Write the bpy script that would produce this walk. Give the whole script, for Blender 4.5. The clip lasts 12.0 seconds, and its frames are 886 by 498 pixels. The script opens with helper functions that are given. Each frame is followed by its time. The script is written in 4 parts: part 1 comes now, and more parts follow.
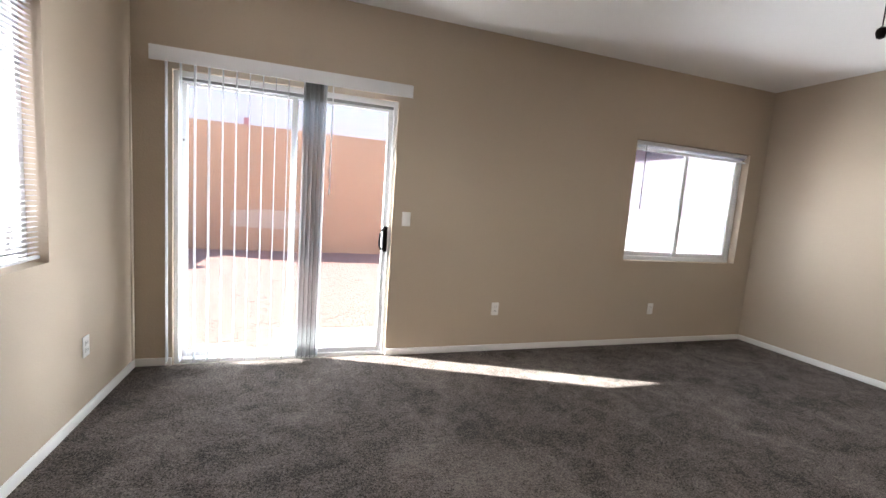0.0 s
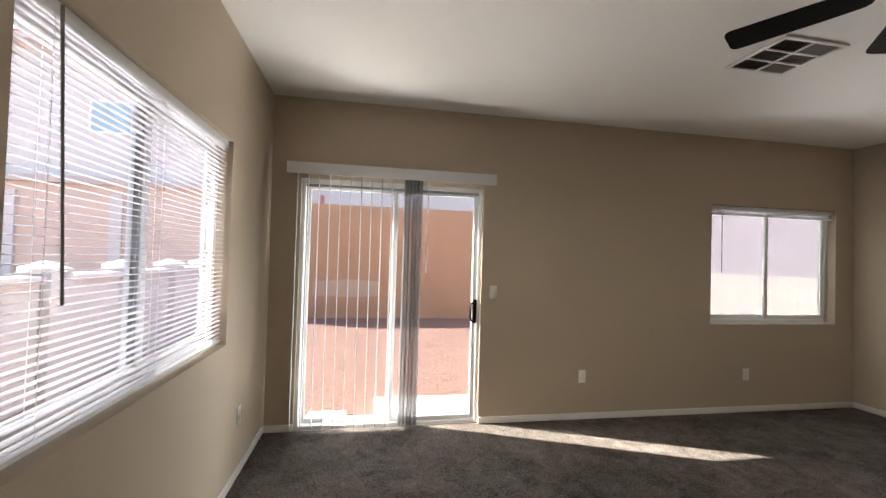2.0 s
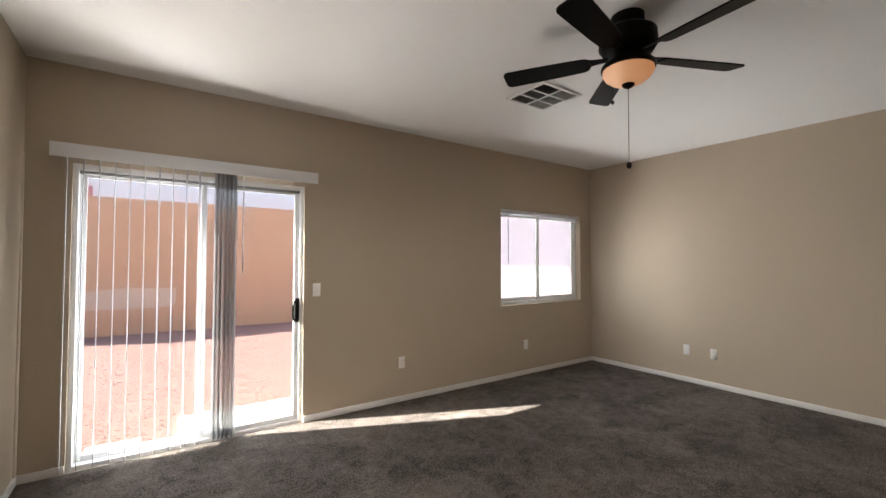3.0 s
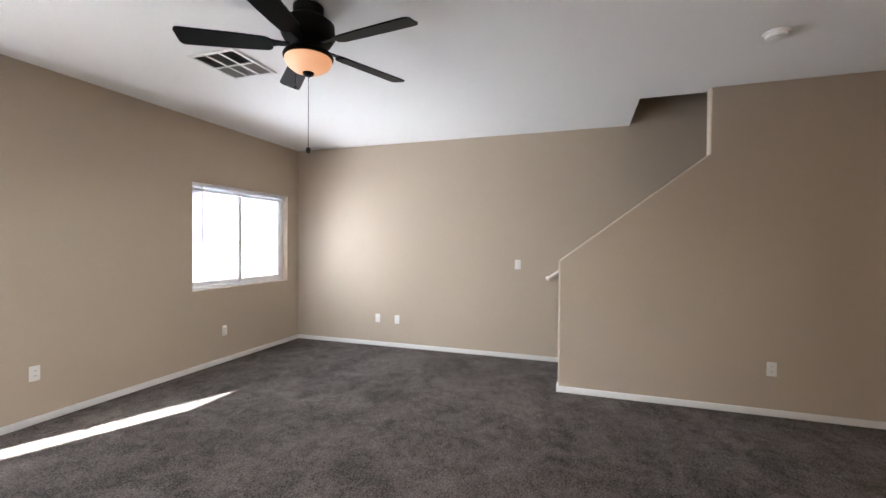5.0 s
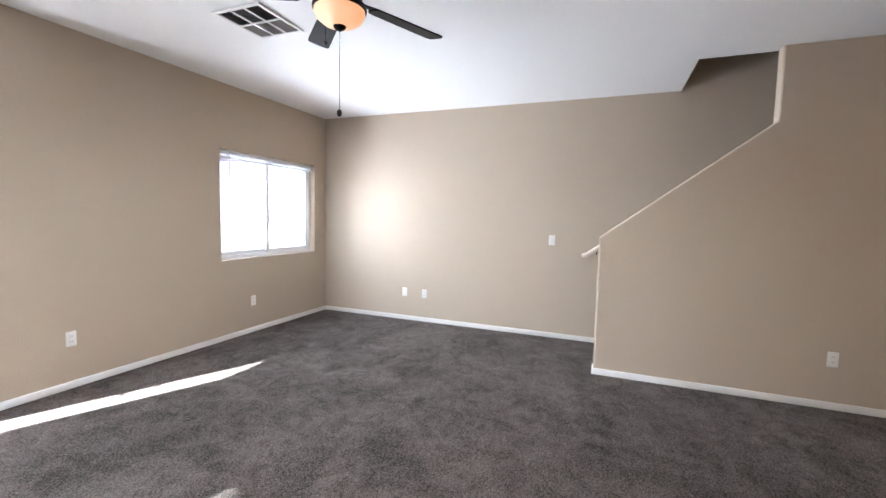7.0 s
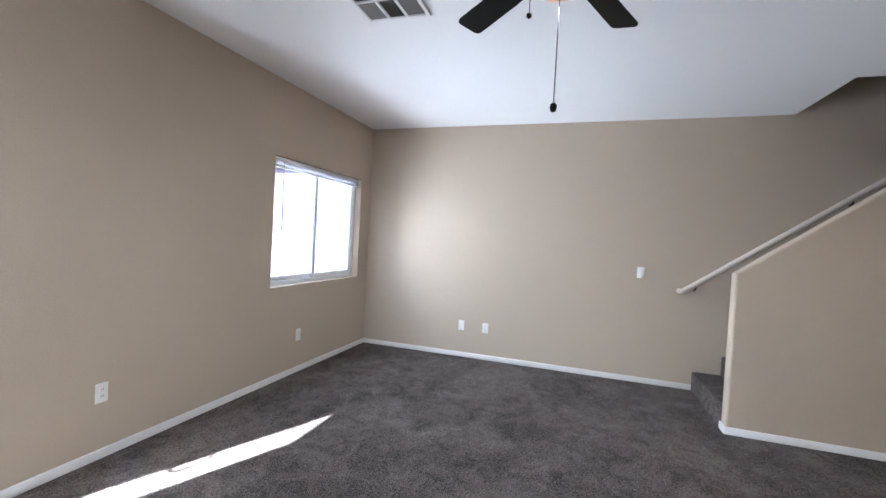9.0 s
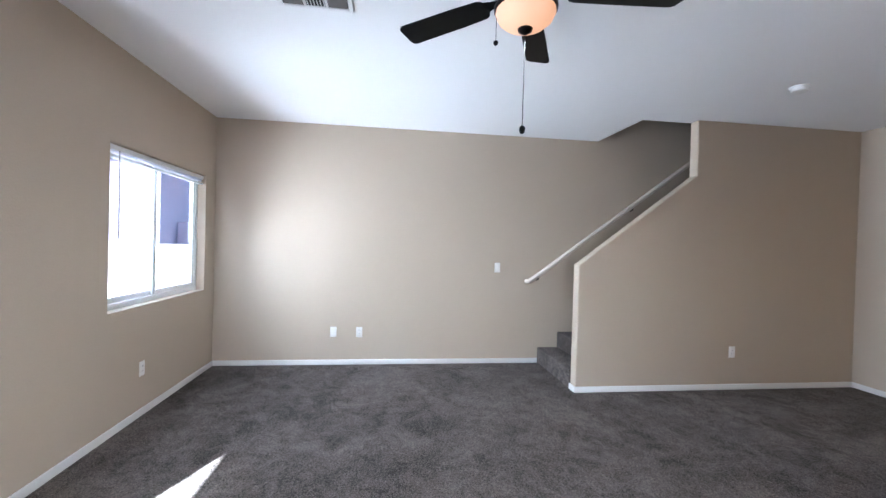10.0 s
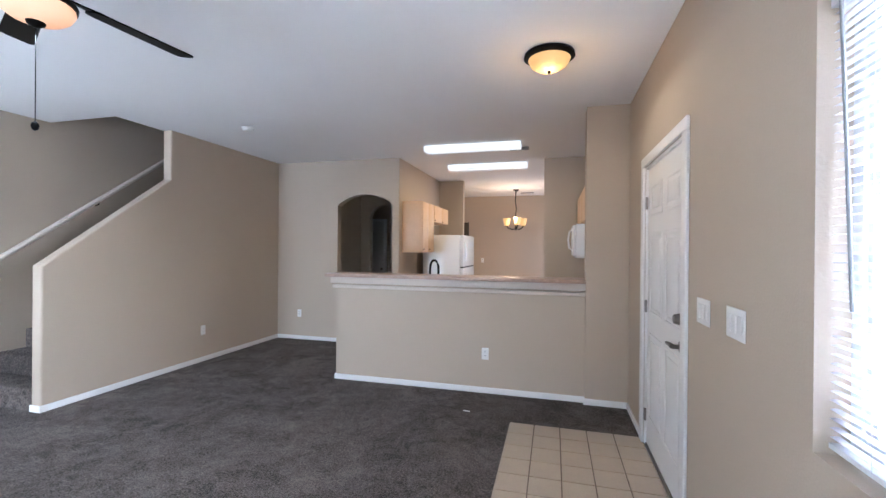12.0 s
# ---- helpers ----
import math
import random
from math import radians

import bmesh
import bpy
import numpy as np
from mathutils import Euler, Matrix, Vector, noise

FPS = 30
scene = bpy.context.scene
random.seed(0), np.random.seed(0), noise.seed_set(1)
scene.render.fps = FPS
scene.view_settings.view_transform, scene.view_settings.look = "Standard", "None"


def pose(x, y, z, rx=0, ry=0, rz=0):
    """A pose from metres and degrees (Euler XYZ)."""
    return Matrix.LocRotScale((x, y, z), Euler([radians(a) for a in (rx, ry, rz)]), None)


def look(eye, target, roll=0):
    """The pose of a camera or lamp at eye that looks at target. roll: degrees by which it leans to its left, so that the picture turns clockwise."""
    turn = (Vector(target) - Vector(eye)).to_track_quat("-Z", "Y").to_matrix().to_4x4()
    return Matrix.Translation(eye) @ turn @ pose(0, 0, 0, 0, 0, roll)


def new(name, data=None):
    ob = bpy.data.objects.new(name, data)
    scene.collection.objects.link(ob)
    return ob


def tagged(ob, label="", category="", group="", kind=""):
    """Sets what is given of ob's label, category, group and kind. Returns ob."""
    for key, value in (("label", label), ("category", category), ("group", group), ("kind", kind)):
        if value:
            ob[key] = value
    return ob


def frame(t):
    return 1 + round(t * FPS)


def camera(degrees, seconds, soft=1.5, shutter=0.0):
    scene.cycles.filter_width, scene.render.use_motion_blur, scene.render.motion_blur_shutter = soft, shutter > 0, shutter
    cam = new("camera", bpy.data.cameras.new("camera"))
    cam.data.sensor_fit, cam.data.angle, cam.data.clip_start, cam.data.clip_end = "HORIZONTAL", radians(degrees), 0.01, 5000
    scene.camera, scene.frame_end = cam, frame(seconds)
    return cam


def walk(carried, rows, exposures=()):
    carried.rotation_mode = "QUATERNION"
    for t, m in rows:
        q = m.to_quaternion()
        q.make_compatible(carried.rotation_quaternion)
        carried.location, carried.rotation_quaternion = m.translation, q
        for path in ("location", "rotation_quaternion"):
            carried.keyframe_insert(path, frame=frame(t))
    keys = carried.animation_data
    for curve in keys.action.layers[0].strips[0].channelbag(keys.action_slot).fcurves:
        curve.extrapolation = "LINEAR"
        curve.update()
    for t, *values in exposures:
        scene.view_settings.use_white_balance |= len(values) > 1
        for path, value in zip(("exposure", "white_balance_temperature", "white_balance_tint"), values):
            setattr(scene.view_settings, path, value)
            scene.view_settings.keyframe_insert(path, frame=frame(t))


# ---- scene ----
cam = camera(93.6, 12.0)
PATH = [
    (0, (0.137, 0.162, 1.325), (0.763, 2.049, 1.1), 4.2),
    (0.5, (0.13, 0.08, 1.348), (0.265, 2.052, 1.047), 3.7),
    (1, (0.012, -0.102, 1.372), (-0.077, 1.872, 1.064), 1.6),
    (1.5, (-0.093, -0.092, 1.385), (-0.076, 1.905, 1.296), 0.9),
    (2, (-0.211, -0.063, 1.452), (0.148, 1.904, 1.496), 1.7),
    (2.5, (-0.291, -0.129, 1.456), (0.529, 1.695, 1.482), 0.9),
    (3, (-0.297, -0.214, 1.422), (0.844, 1.428, 1.48), 0.1),
    (3.5, (-0.277, -0.28, 1.391), (1.127, 1.144, 1.44), -0.1),
    (3.7, (-0.263, -0.311, 1.394), (1.234, 1.015, 1.432), -0.2),
    (5.3, (-0.224, -0.472, 1.419), (1.71, 0.037, 1.374), 0.5),
    (5.5, (-0.23, -0.477, 1.433), (1.72, -0.037, 1.372), 0.6),
    (6, (-0.218, -0.481, 1.411), (1.746, -0.114, 1.323), 1.1),
    (6.5, (-0.182, -0.409, 1.402), (1.754, 0.079, 1.273), 1.2),
    (7, (-0.088, -0.314, 1.404), (1.765, 0.422, 1.249), 1.3),
    (7.2, (-0.04, -0.258, 1.399), (1.761, 0.599, 1.248), 1.4),
    (8.8, (0.097, 0.755, 1.405), (1.937, 1.537, 1.357), 3.5),
    (9, (0.114, 0.908, 1.405), (2.012, 1.538, 1.354), 3.1),
    (9.5, (0.072, 1.284, 1.415), (2.058, 1.513, 1.381), 3.5),
    (10, (0.014, 1.619, 1.425), (1.996, 1.357, 1.401), 1.6),
    (10.5, (0.036, 1.85, 1.449), (1.829, 0.969, 1.537), -0.2),
    (11, (-0.021, 2.063, 1.465), (1.356, 0.617, 1.579), 2.0),
    (11.5, (-0.155, 2.249, 1.446), (0.818, 0.502, 1.48), 1.5),
    (12, (-0.34, 2.311, 1.434), (0.174, 0.378, 1.431), 0.5),
]
EXPOSURES = [(0, 3.65, 6200, 10), (0.6, 3.1, 7250, 9), (1.5, 2.85, 7100, 9), (2.5, 3.1, 6700, 10), (3.5, 3.45, 6650, 10), (5.5, 4.4, 5750, 10),
             (7, 4.6, 5650, 10), (9, 4.15, 5350, 9), (9.5, 4.25, 5250, 8), (10.5, 4.55, 5150, 8), (12, 4.6, 5050, 8)]
walk(cam, [(t, look(eye, target, roll)) for t, eye, target, roll in PATH], EXPOSURES)


# ---- world, sun, exposure ----
SUN_EL, SUN_DIR = radians(36.2), Vector((0.922, -0.387, 0))
world = bpy.data.worlds.new("sky")
scene.world = world
world.use_nodes = True
wn = world.node_tree
sky = wn.nodes.new("ShaderNodeTexSky")
sky.sky_type, sky.sun_disc = "NISHITA", False
sky.sun_elevation = SUN_EL
sky.sun_rotation = math.atan2(-SUN_DIR.x, -SUN_DIR.y)
wn.links.new(sky.outputs[0], wn.nodes["Background"].inputs[0])
wn.nodes["Background"].inputs[1].default_value = 0.15
sun_travel = Vector((SUN_DIR.x * math.cos(SUN_EL), SUN_DIR.y * math.cos(SUN_EL), -math.sin(SUN_EL)))
sun = new("sun", bpy.data.lights.new("sun", "SUN"))
sun.data.energy, sun.data.angle, sun.data.color = 5.0, radians(0.5), (1.0, 0.98, 0.92)
sun.rotation_euler = sun_travel.to_track_quat("-Z", "Y").to_euler()


def opening_lamp(name, place, aim, w, h, watts, color):
    """A flat lamp: added fill for sky and ground light outside an opening, or a fixture's diffuser light."""
    ob = new(name, bpy.data.lights.new(name, "AREA"))
    ob.data.shape, ob.data.size, ob.data.size_y = "RECTANGLE", w, h
    ob.data.energy, ob.data.color = watts, color
    ob.matrix_basis = look(place, aim)
    return ob

# Unseen fill lamps added outside each opening, standing in for sky and ground bounce.
opening_lamp("sky_fill_over_door", (0.2, 4.0, 2.32), (0.25, 2.6, 2.1), 1.5, 0.16, 4, (0.88, 0.95, 1.0))
opening_lamp("fill_below_door", (0.1, 3.745, -0.035), (0.1, 1.6, 2.2), 1.7, 0.1, 6.5, (1.0, 0.95, 0.9))
opening_lamp("fill_beside_door", (-0.93, 3.86, 0.78), (1.2, 2.7, 1.15), 0.22, 1.45, 5, (0.97, 0.97, 1.0))
opening_lamp("fill_beside_door", (0.97, 3.86, 0.78), (-0.5, 2.2, 1.2), 0.22, 1.45, 2.5, (0.97, 0.97, 1.0))
opening_lamp("low_fill_beside_door", (1.35, 3.93, 0.14), (0.0, 2.6, 2.2), 0.55, 0.4, 6, (0.97, 0.97, 1.0))
opening_lamp("fill_beside_window", (3.15, 4.02, 1.45), (4.6, 1.6, 1.4), 0.56, 1.2, 0.42, (0.97, 0.98, 1.0))
# Tall fill lamp added out of view for the glow on the east wall.
opening_lamp("tall_fill_beyond_window", (4.0, 5.2, 1.5), (4.4, 2.0, 1.5), 1.1, 3.2, 30, (0.97, 0.98, 1.0))
opening_lamp("sky_fill_over_window", (3.9, 4.0, 2.34), (3.7, 2.6, 2.1), 1.5, 0.16, 2, (0.85, 0.93, 1.0))
opening_lamp("ground_fill_below_window", (4.6, 4.95, 0.27), (3.9, 2.5, 1.6), 2.2, 0.55, 3.2, (0.93, 0.97, 1.0))
opening_lamp("ground_fill_below_front_window", (-1.62, 1.78, 0.4), (1.6, 1.5, 2.3), 2.0, 0.45, 8, (0.97, 0.97, 1.0))
# Fill lamp added where no wall stands, to brighten the stair wall.
opening_lamp("fill_beside_front_window", (-2.5, 1.6, 2.1), (3.9, -1.5, 1.1), 0.8, 0.9, 7.5, (1.0, 0.98, 0.95))
# Warm fill lamp added in an unseen opening of the dining room.
opening_lamp("dining_fill", (-1.06, -6.6, 1.3), (1.0, -6.6, 1.1), 1.7, 1.9, 0.7, (1.0, 0.74, 0.46))


def bulb(name, x, y, z, watts, color, radius, kind="SPOT"):
    """The light that a lit ceiling fixture throws into the room."""
    ob = new(name, bpy.data.lights.new(name, kind))
    ob.data.energy, ob.data.color, ob.data.shadow_soft_size = watts, color, radius
    if kind == "SPOT":
        ob.data.spot_size, ob.data.spot_blend = radians(172), 0.35
    ob.matrix_basis = pose(x, y, z)
    return ob

bulb("fan_bulb", 1.80, 1.045, 2.33, 2.8, (1.0, 0.95, 0.88), 0.09)
bulb("chandelier_bulb", 0.48, -6.75, 2.1, 1.4, (1.0, 0.62, 0.32), 0.05, "POINT")
bulb("dome_bulb", -0.3, -0.6, 2.6, 0.2, (1.0, 0.55, 0.22), 0.06, "POINT")
bulb("dome_bulb", -0.3, -0.6, 2.6, 0.6, (1.0, 0.8, 0.56), 0.0)


for y in (-2.9, -4.15):
    opening_lamp("fluorescent_tube", (0.675, y, 2.678), (0.675, y + 0.0001, 1.0), 1.15, 0.12, 0.55, (1.0, 0.7, 0.36))

# ---- materials ----
def mat(name, color, rough=0.6, metal=0.0, var=0.06, scale=3.0, fine=120.0, bump=0.0, bump_scale=200.0, dist=0.002, spec=0.5, alpha=None):
    """A paint-like surface: base colour, large and fine variation, and a fine bump."""
    m = bpy.data.materials.new(name)
    m.use_nodes = True
    nt = m.node_tree
    b = nt.nodes["Principled BSDF"]
    b.inputs["Roughness"].default_value = rough
    b.inputs["Metallic"].default_value = metal
    b.inputs["Specular IOR Level"].default_value = spec
    co = nt.nodes.new("ShaderNodeTexCoord")
    big, small = nt.nodes.new("ShaderNodeTexNoise"), nt.nodes.new("ShaderNodeTexNoise")
    big.inputs["Scale"].default_value, small.inputs["Scale"].default_value = scale, fine
    big.inputs["Detail"].default_value = 5
    add = nt.nodes.new("ShaderNodeMath")
    add.operation = "ADD"
    nt.links.new(co.outputs["Object"], big.inputs["Vector"])
    nt.links.new(co.outputs["Object"], small.inputs["Vector"])
    nt.links.new(big.outputs[0], add.inputs[0])
    nt.links.new(small.outputs[0], add.inputs[1])
    ramp = nt.nodes.new("ShaderNodeMapRange")
    ramp.inputs["From Min"].default_value, ramp.inputs["From Max"].default_value = 0.6, 1.4
    ramp.inputs["To Min"].default_value, ramp.inputs["To Max"].default_value = 1 - var, 1 + var
    nt.links.new(add.outputs[0], ramp.inputs[0])
    mul = nt.nodes.new("ShaderNodeVectorMath")
    mul.operation = "SCALE"
    mul.inputs[0].default_value = color
    nt.links.new(ramp.outputs[0], mul.inputs["Scale"])
    nt.links.new(mul.outputs[0], b.inputs["Base Color"])
    if bump:
        tex = nt.nodes.new("ShaderNodeTexNoise")
        tex.inputs["Scale"].default_value = bump_scale
        tex.inputs["Detail"].default_value = 3
        nt.links.new(co.outputs["Object"], tex.inputs["Vector"])
        bm_ = nt.nodes.new("ShaderNodeBump")
        bm_.inputs["Strength"].default_value, bm_.inputs["Distance"].default_value = bump, dist
        nt.links.new(tex.outputs[0], bm_.inputs["Height"])
        nt.links.new(bm_.outputs[0], b.inputs["Normal"])
    return m


def glow(name, color, strength, base=(0.8, 0.75, 0.65)):
    m = bpy.data.materials.new(name)
    m.use_nodes = True
    b = m.node_tree.nodes["Principled BSDF"]
    b.inputs["Base Color"].default_value = (*base, 1)
    b.inputs["Emission Color"].default_value = (*color, 1)
    b.inputs["Emission Strength"].default_value = strength
    return m


WALL = mat("beige_wall_paint", (0.47, 0.391, 0.297), 0.75, var=0.02, scale=1.5, bump=0.45, bump_scale=90, dist=0.003)
CEILM = mat("white_ceiling_paint", (0.83, 0.82, 0.8), 0.9, var=0.015, scale=1.5, bump=0.3, bump_scale=60, dist=0.003)
WHITE = mat("white_gloss_paint", (0.78, 0.77, 0.75), 0.35, var=0.02)
VINYL = mat("white_vinyl", (0.74, 0.75, 0.76), 0.4, var=0.02)
PLATE = mat("white_plastic", (0.8, 0.79, 0.76), 0.3, var=0.01)
BLACK = mat("black_bronze", (0.004, 0.0037, 0.0035), 0.45, 0.0, spec=0.08, var=0.15)
METAL = mat("satin_nickel", (0.24, 0.225, 0.21), 0.3, 1.0, var=0.05)
GREY = mat("grey_seal", (0.2, 0.2, 0.2), 0.6)
MAPLE = mat("maple_veneer", (0.62, 0.41, 0.24), 0.4, var=0.08, scale=6)
STONE = mat("speckled_countertop", (0.4, 0.285, 0.22), 0.3, var=0.35, scale=40, fine=300)
APPL = mat("white_appliance_enamel", (0.78, 0.78, 0.78), 0.25, var=0.01)
TILE = mat("beige_ceramic_tile", (0.42, 0.34, 0.25), 0.35, var=0.08, scale=5)
GROUT = mat("brown_grout", (0.16, 0.12, 0.09), 0.9, var=0.15, scale=30)
LOUVRE = mat("brown_grey_louvre", (0.17, 0.155, 0.14), 0.6)
DARKV = mat("dark_vent", (0.03, 0.03, 0.03), 0.8)
GRAVEL = mat("pink_gravel", (0.36, 0.205, 0.17), 0.9, var=0.2, scale=45, fine=90, bump=0.7, bump_scale=90, dist=0.012)
BLOCK = mat("orange_block", (0.66, 0.38, 0.24), 0.9, var=0.08, scale=1.5, bump=0.3, bump_scale=120)
CONC = mat("pale_concrete", (0.52, 0.5, 0.47), 0.85, var=0.06, scale=2, bump=0.2)
STUCCO = mat("pale_stucco", (0.45, 0.4, 0.36), 0.9, var=0.05, bump=0.3)
ROOFT = mat("clay_roof_tile", (0.35, 0.2, 0.15), 0.8, var=0.15)
LAMP_W = glow("lit_amber_glass", (1.0, 0.42, 0.17), 0.036, (0.6, 0.45, 0.32))
LAMP_D = glow("lit_yellow_glass", (1.0, 0.5, 0.13), 0.034, (0.5, 0.36, 0.18))
LAMP_F = glow("lit_fluorescent_diffuser", (1.0, 0.95, 0.84), 0.034)
CREAM = mat("cream_trim_paint", (0.6, 0.53, 0.45), 0.5, var=0.02)
BROWN = mat("brown_stucco", (0.58, 0.45, 0.37), 0.9, var=0.08, bump=0.3)
LILAC = mat("pale_grey_stucco", (0.4, 0.36, 0.405), 0.9, var=0.05, bump=0.3)
PALE = mat("white_stucco", (0.55, 0.52, 0.5), 0.9, var=0.05, bump=0.3)
DGLASS = mat("dark_window_glass", (0.28, 0.4, 0.48), 0.05, var=0.05)
BRIGHT = mat("bright_white_stucco", (0.8, 0.77, 0.79), 0.9, var=0.04, bump=0.3)
PATCHP = mat("faded_orange_paint", (0.72, 0.52, 0.4), 0.9)
RED = mat("faded_red_enamel", (0.55, 0.2, 0.2), 0.5)


def carpet():
    """Cut pile: dark yarn, brushed patches where feet and the cleaner laid the pile over, and tuft relief."""
    m = bpy.data.materials.new("dark_grey_carpet_pile")
    m.use_nodes = True
    nt = m.node_tree
    b = nt.nodes["Principled BSDF"]
    b.inputs["Roughness"].default_value = 1.0
    b.inputs["Specular IOR Level"].default_value = 0.1
    b.inputs["Sheen Weight"].default_value = 0.04
    b.inputs["Sheen Roughness"].default_value = 0.5
    co = nt.nodes.new("ShaderNodeTexCoord")
    outs = []
    for scale, detail, dist in ((1.6, 5, 1.2), (7.0, 5, 1.5), (60.0, 3, 0.3), (130.0, 2, 0.0)):
        n = nt.nodes.new("ShaderNodeTexNoise")
        n.inputs["Scale"].default_value, n.inputs["Detail"].default_value, n.inputs["Distortion"].default_value = scale, detail, dist
        nt.links.new(co.outputs["Object"], n.inputs["Vector"])
        outs.append(n.outputs[0])
    total = None
    for out, w in zip(outs, (1.1, 1.1, 1.5, 2.4)):
        k = nt.nodes.new("ShaderNodeMath")
        k.operation = "MULTIPLY_ADD"
        nt.links.new(out, k.inputs[0])
        k.inputs[1].default_value = w
        if total:
            nt.links.new(total, k.inputs[2])
        else:
            k.inputs[2].default_value = 0.0
        total = k.outputs[0]
    ramp = nt.nodes.new("ShaderNodeValToRGB")
    e = ramp.color_ramp.elements
    e[0].position, e[0].color = 0.425, (0.026, 0.021, 0.018, 1)
    e[1].position, e[1].color = 0.6, (0.195, 0.162, 0.142, 1)
    half = nt.nodes.new("ShaderNodeMath")
    half.operation = "MULTIPLY"
    half.inputs[1].default_value = 1 / 6.1
    nt.links.new(total, half.inputs[0])
    nt.links.new(half.outputs[0], ramp.inputs[0])
    nt.links.new(ramp.outputs[0], b.inputs["Base Color"])
    bp = nt.nodes.new("ShaderNodeBump")
    bp.inputs["Strength"].default_value, bp.inputs["Distance"].default_value = 1.0, 0.03
    nt.links.new(half.outputs[0], bp.inputs["Height"])
    nt.links.new(bp.outputs[0], b.inputs["Normal"])
    return m


def sheer(name, color, clear, through_light):
    """Thin plastic that lets some light and sight through."""
    m = bpy.data.materials.new(name)
    m.use_nodes = True
    nt = m.node_tree
    b, out = nt.nodes["Principled BSDF"], nt.nodes["Material Output"]
    b.inputs["Base Color"].default_value = (*color, 1)
    b.inputs["Roughness"].default_value = 0.45
    tl, tr = nt.nodes.new("ShaderNodeBsdfTranslucent"), nt.nodes.new("ShaderNodeBsdfTransparent")
    tl.inputs[0].default_value = (*color, 1)
    m1, m2 = nt.nodes.new("ShaderNodeMixShader"), nt.nodes.new("ShaderNodeMixShader")
    m1.inputs[0].default_value, m2.inputs[0].default_value = through_light, clear
    nt.links.new(b.outputs[0], m1.inputs[1])
    nt.links.new(tl.outputs[0], m1.inputs[2])
    nt.links.new(m1.outputs[0], m2.inputs[1])
    nt.links.new(tr.outputs[0], m2.inputs[2])
    nt.links.new(m2.outputs[0], out.inputs[0])
    return m

CARPET = carpet()
FAB = sheer("vertical_vane_vinyl", (0.36, 0.37, 0.385), 0.45, 0.05)
SLAT = sheer("blind_slat_vinyl", (0.7, 0.69, 0.73), 0.22, 0.12)


# ---- mesh helpers ----
def box(bm, x0, x1, y0, y1, z0, z1):
    v = [bm.verts.new((x, y, z)) for x in (x0, x1) for y in (y0, y1) for z in (z0, z1)]
    for q in ((0, 1, 3, 2), (4, 6, 7, 5), (0, 4, 5, 1), (2, 3, 7, 6), (0, 2, 6, 4), (1, 5, 7, 3)):
        bm.faces.new([v[i] for i in q])
    return v


def rbox(x0, x1, y0, y1, z0, z1, r=0.003, seg=2):
    bm = bmesh.new()
    box(bm, x0, x1, y0, y1, z0, z1)
    bmesh.ops.recalc_face_normals(bm, faces=bm.faces)
    if r:
        bmesh.ops.bevel(bm, geom=list(bm.edges), offset=r, segments=seg, affect="EDGES", profile=0.5)
    return bm


def lathe(profile, n=32, center=(0, 0)):
    """A turned solid: profile of (radius, z) from one end to the other."""
    bm = bmesh.new()
    rings = []
    for r, z in profile:
        rings.append([bm.verts.new((center[0] + r * math.cos(2 * math.pi * i / n), center[1] + r * math.sin(2 * math.pi * i / n), z)) for i in range(n)])
    for a, b in zip(rings, rings[1:]):
        for i in range(n):
            bm.faces.new((a[i], a[(i + 1) % n], b[(i + 1) % n], b[i]))
    for ring in (rings[0], rings[-1]):
        bm.faces.new(ring)
    bmesh.ops.remove_doubles(bm, verts=bm.verts, dist=1e-5)
    bmesh.ops.recalc_face_normals(bm, faces=bm.faces)
    return bm


def round_corners(bm, keep, r=0.018):
    """Rounded corner bead on the long edges between faces that keep() does not rule out."""
    pick = [e for e in bm.edges if len(e.link_faces) == 2 and keep(e) and e.calc_face_angle(0) > 0.2]
    bmesh.ops.bevel(bm, geom=pick, offset=r, segments=4, affect="EDGES", profile=0.5)


def tube(points, r, n=10):
    """A round bar along a line of points."""
    bm = bmesh.new()
    pts = [Vector(p) for p in points]
    rings = []
    for i, p in enumerate(pts):
        d = (pts[min(i + 1, len(pts) - 1)] - pts[max(i - 1, 0)]).normalized()
        up = Vector((0, 0, 1)) if abs(d.z) < 0.9 else Vector((1, 0, 0))
        a = d.cross(up).normalized()
        b = d.cross(a)
        rr = r[i] if isinstance(r, (list, tuple)) else r
        rings.append([bm.verts.new(p + rr * (a * math.cos(2 * math.pi * k / n) + b * math.sin(2 * math.pi * k / n))) for k in range(n)])
    for a, b in zip(rings, rings[1:]):
        for k in range(n):
            bm.faces.new((a[k], a[(k + 1) % n], b[(k + 1) % n], b[k]))
    bm.faces.new(rings[0])
    bm.faces.new(rings[-1])
    bmesh.ops.recalc_face_normals(bm, faces=bm.faces)
    return bm


def prism(poly, axis, a, b):
    """A flat outline of (u, v) pushed from a to b along an axis; u, v are the two other axes in order."""
    bm = bmesh.new()
    put = {"x": lambda u, v, w: (w, u, v), "y": lambda u, v, w: (u, w, v), "z": lambda u, v, w: (u, v, w)}[axis]
    lo = [bm.verts.new(put(u, v, a)) for u, v in poly]
    hi = [bm.verts.new(put(u, v, b)) for u, v in poly]
    n = len(poly)
    bm.faces.new(lo)
    bm.faces.new(hi)
    for i in range(n):
        bm.faces.new((lo[i], lo[(i + 1) % n], hi[(i + 1) % n], hi[i]))
    bmesh.ops.recalc_face_normals(bm, faces=bm.faces)
    return bm


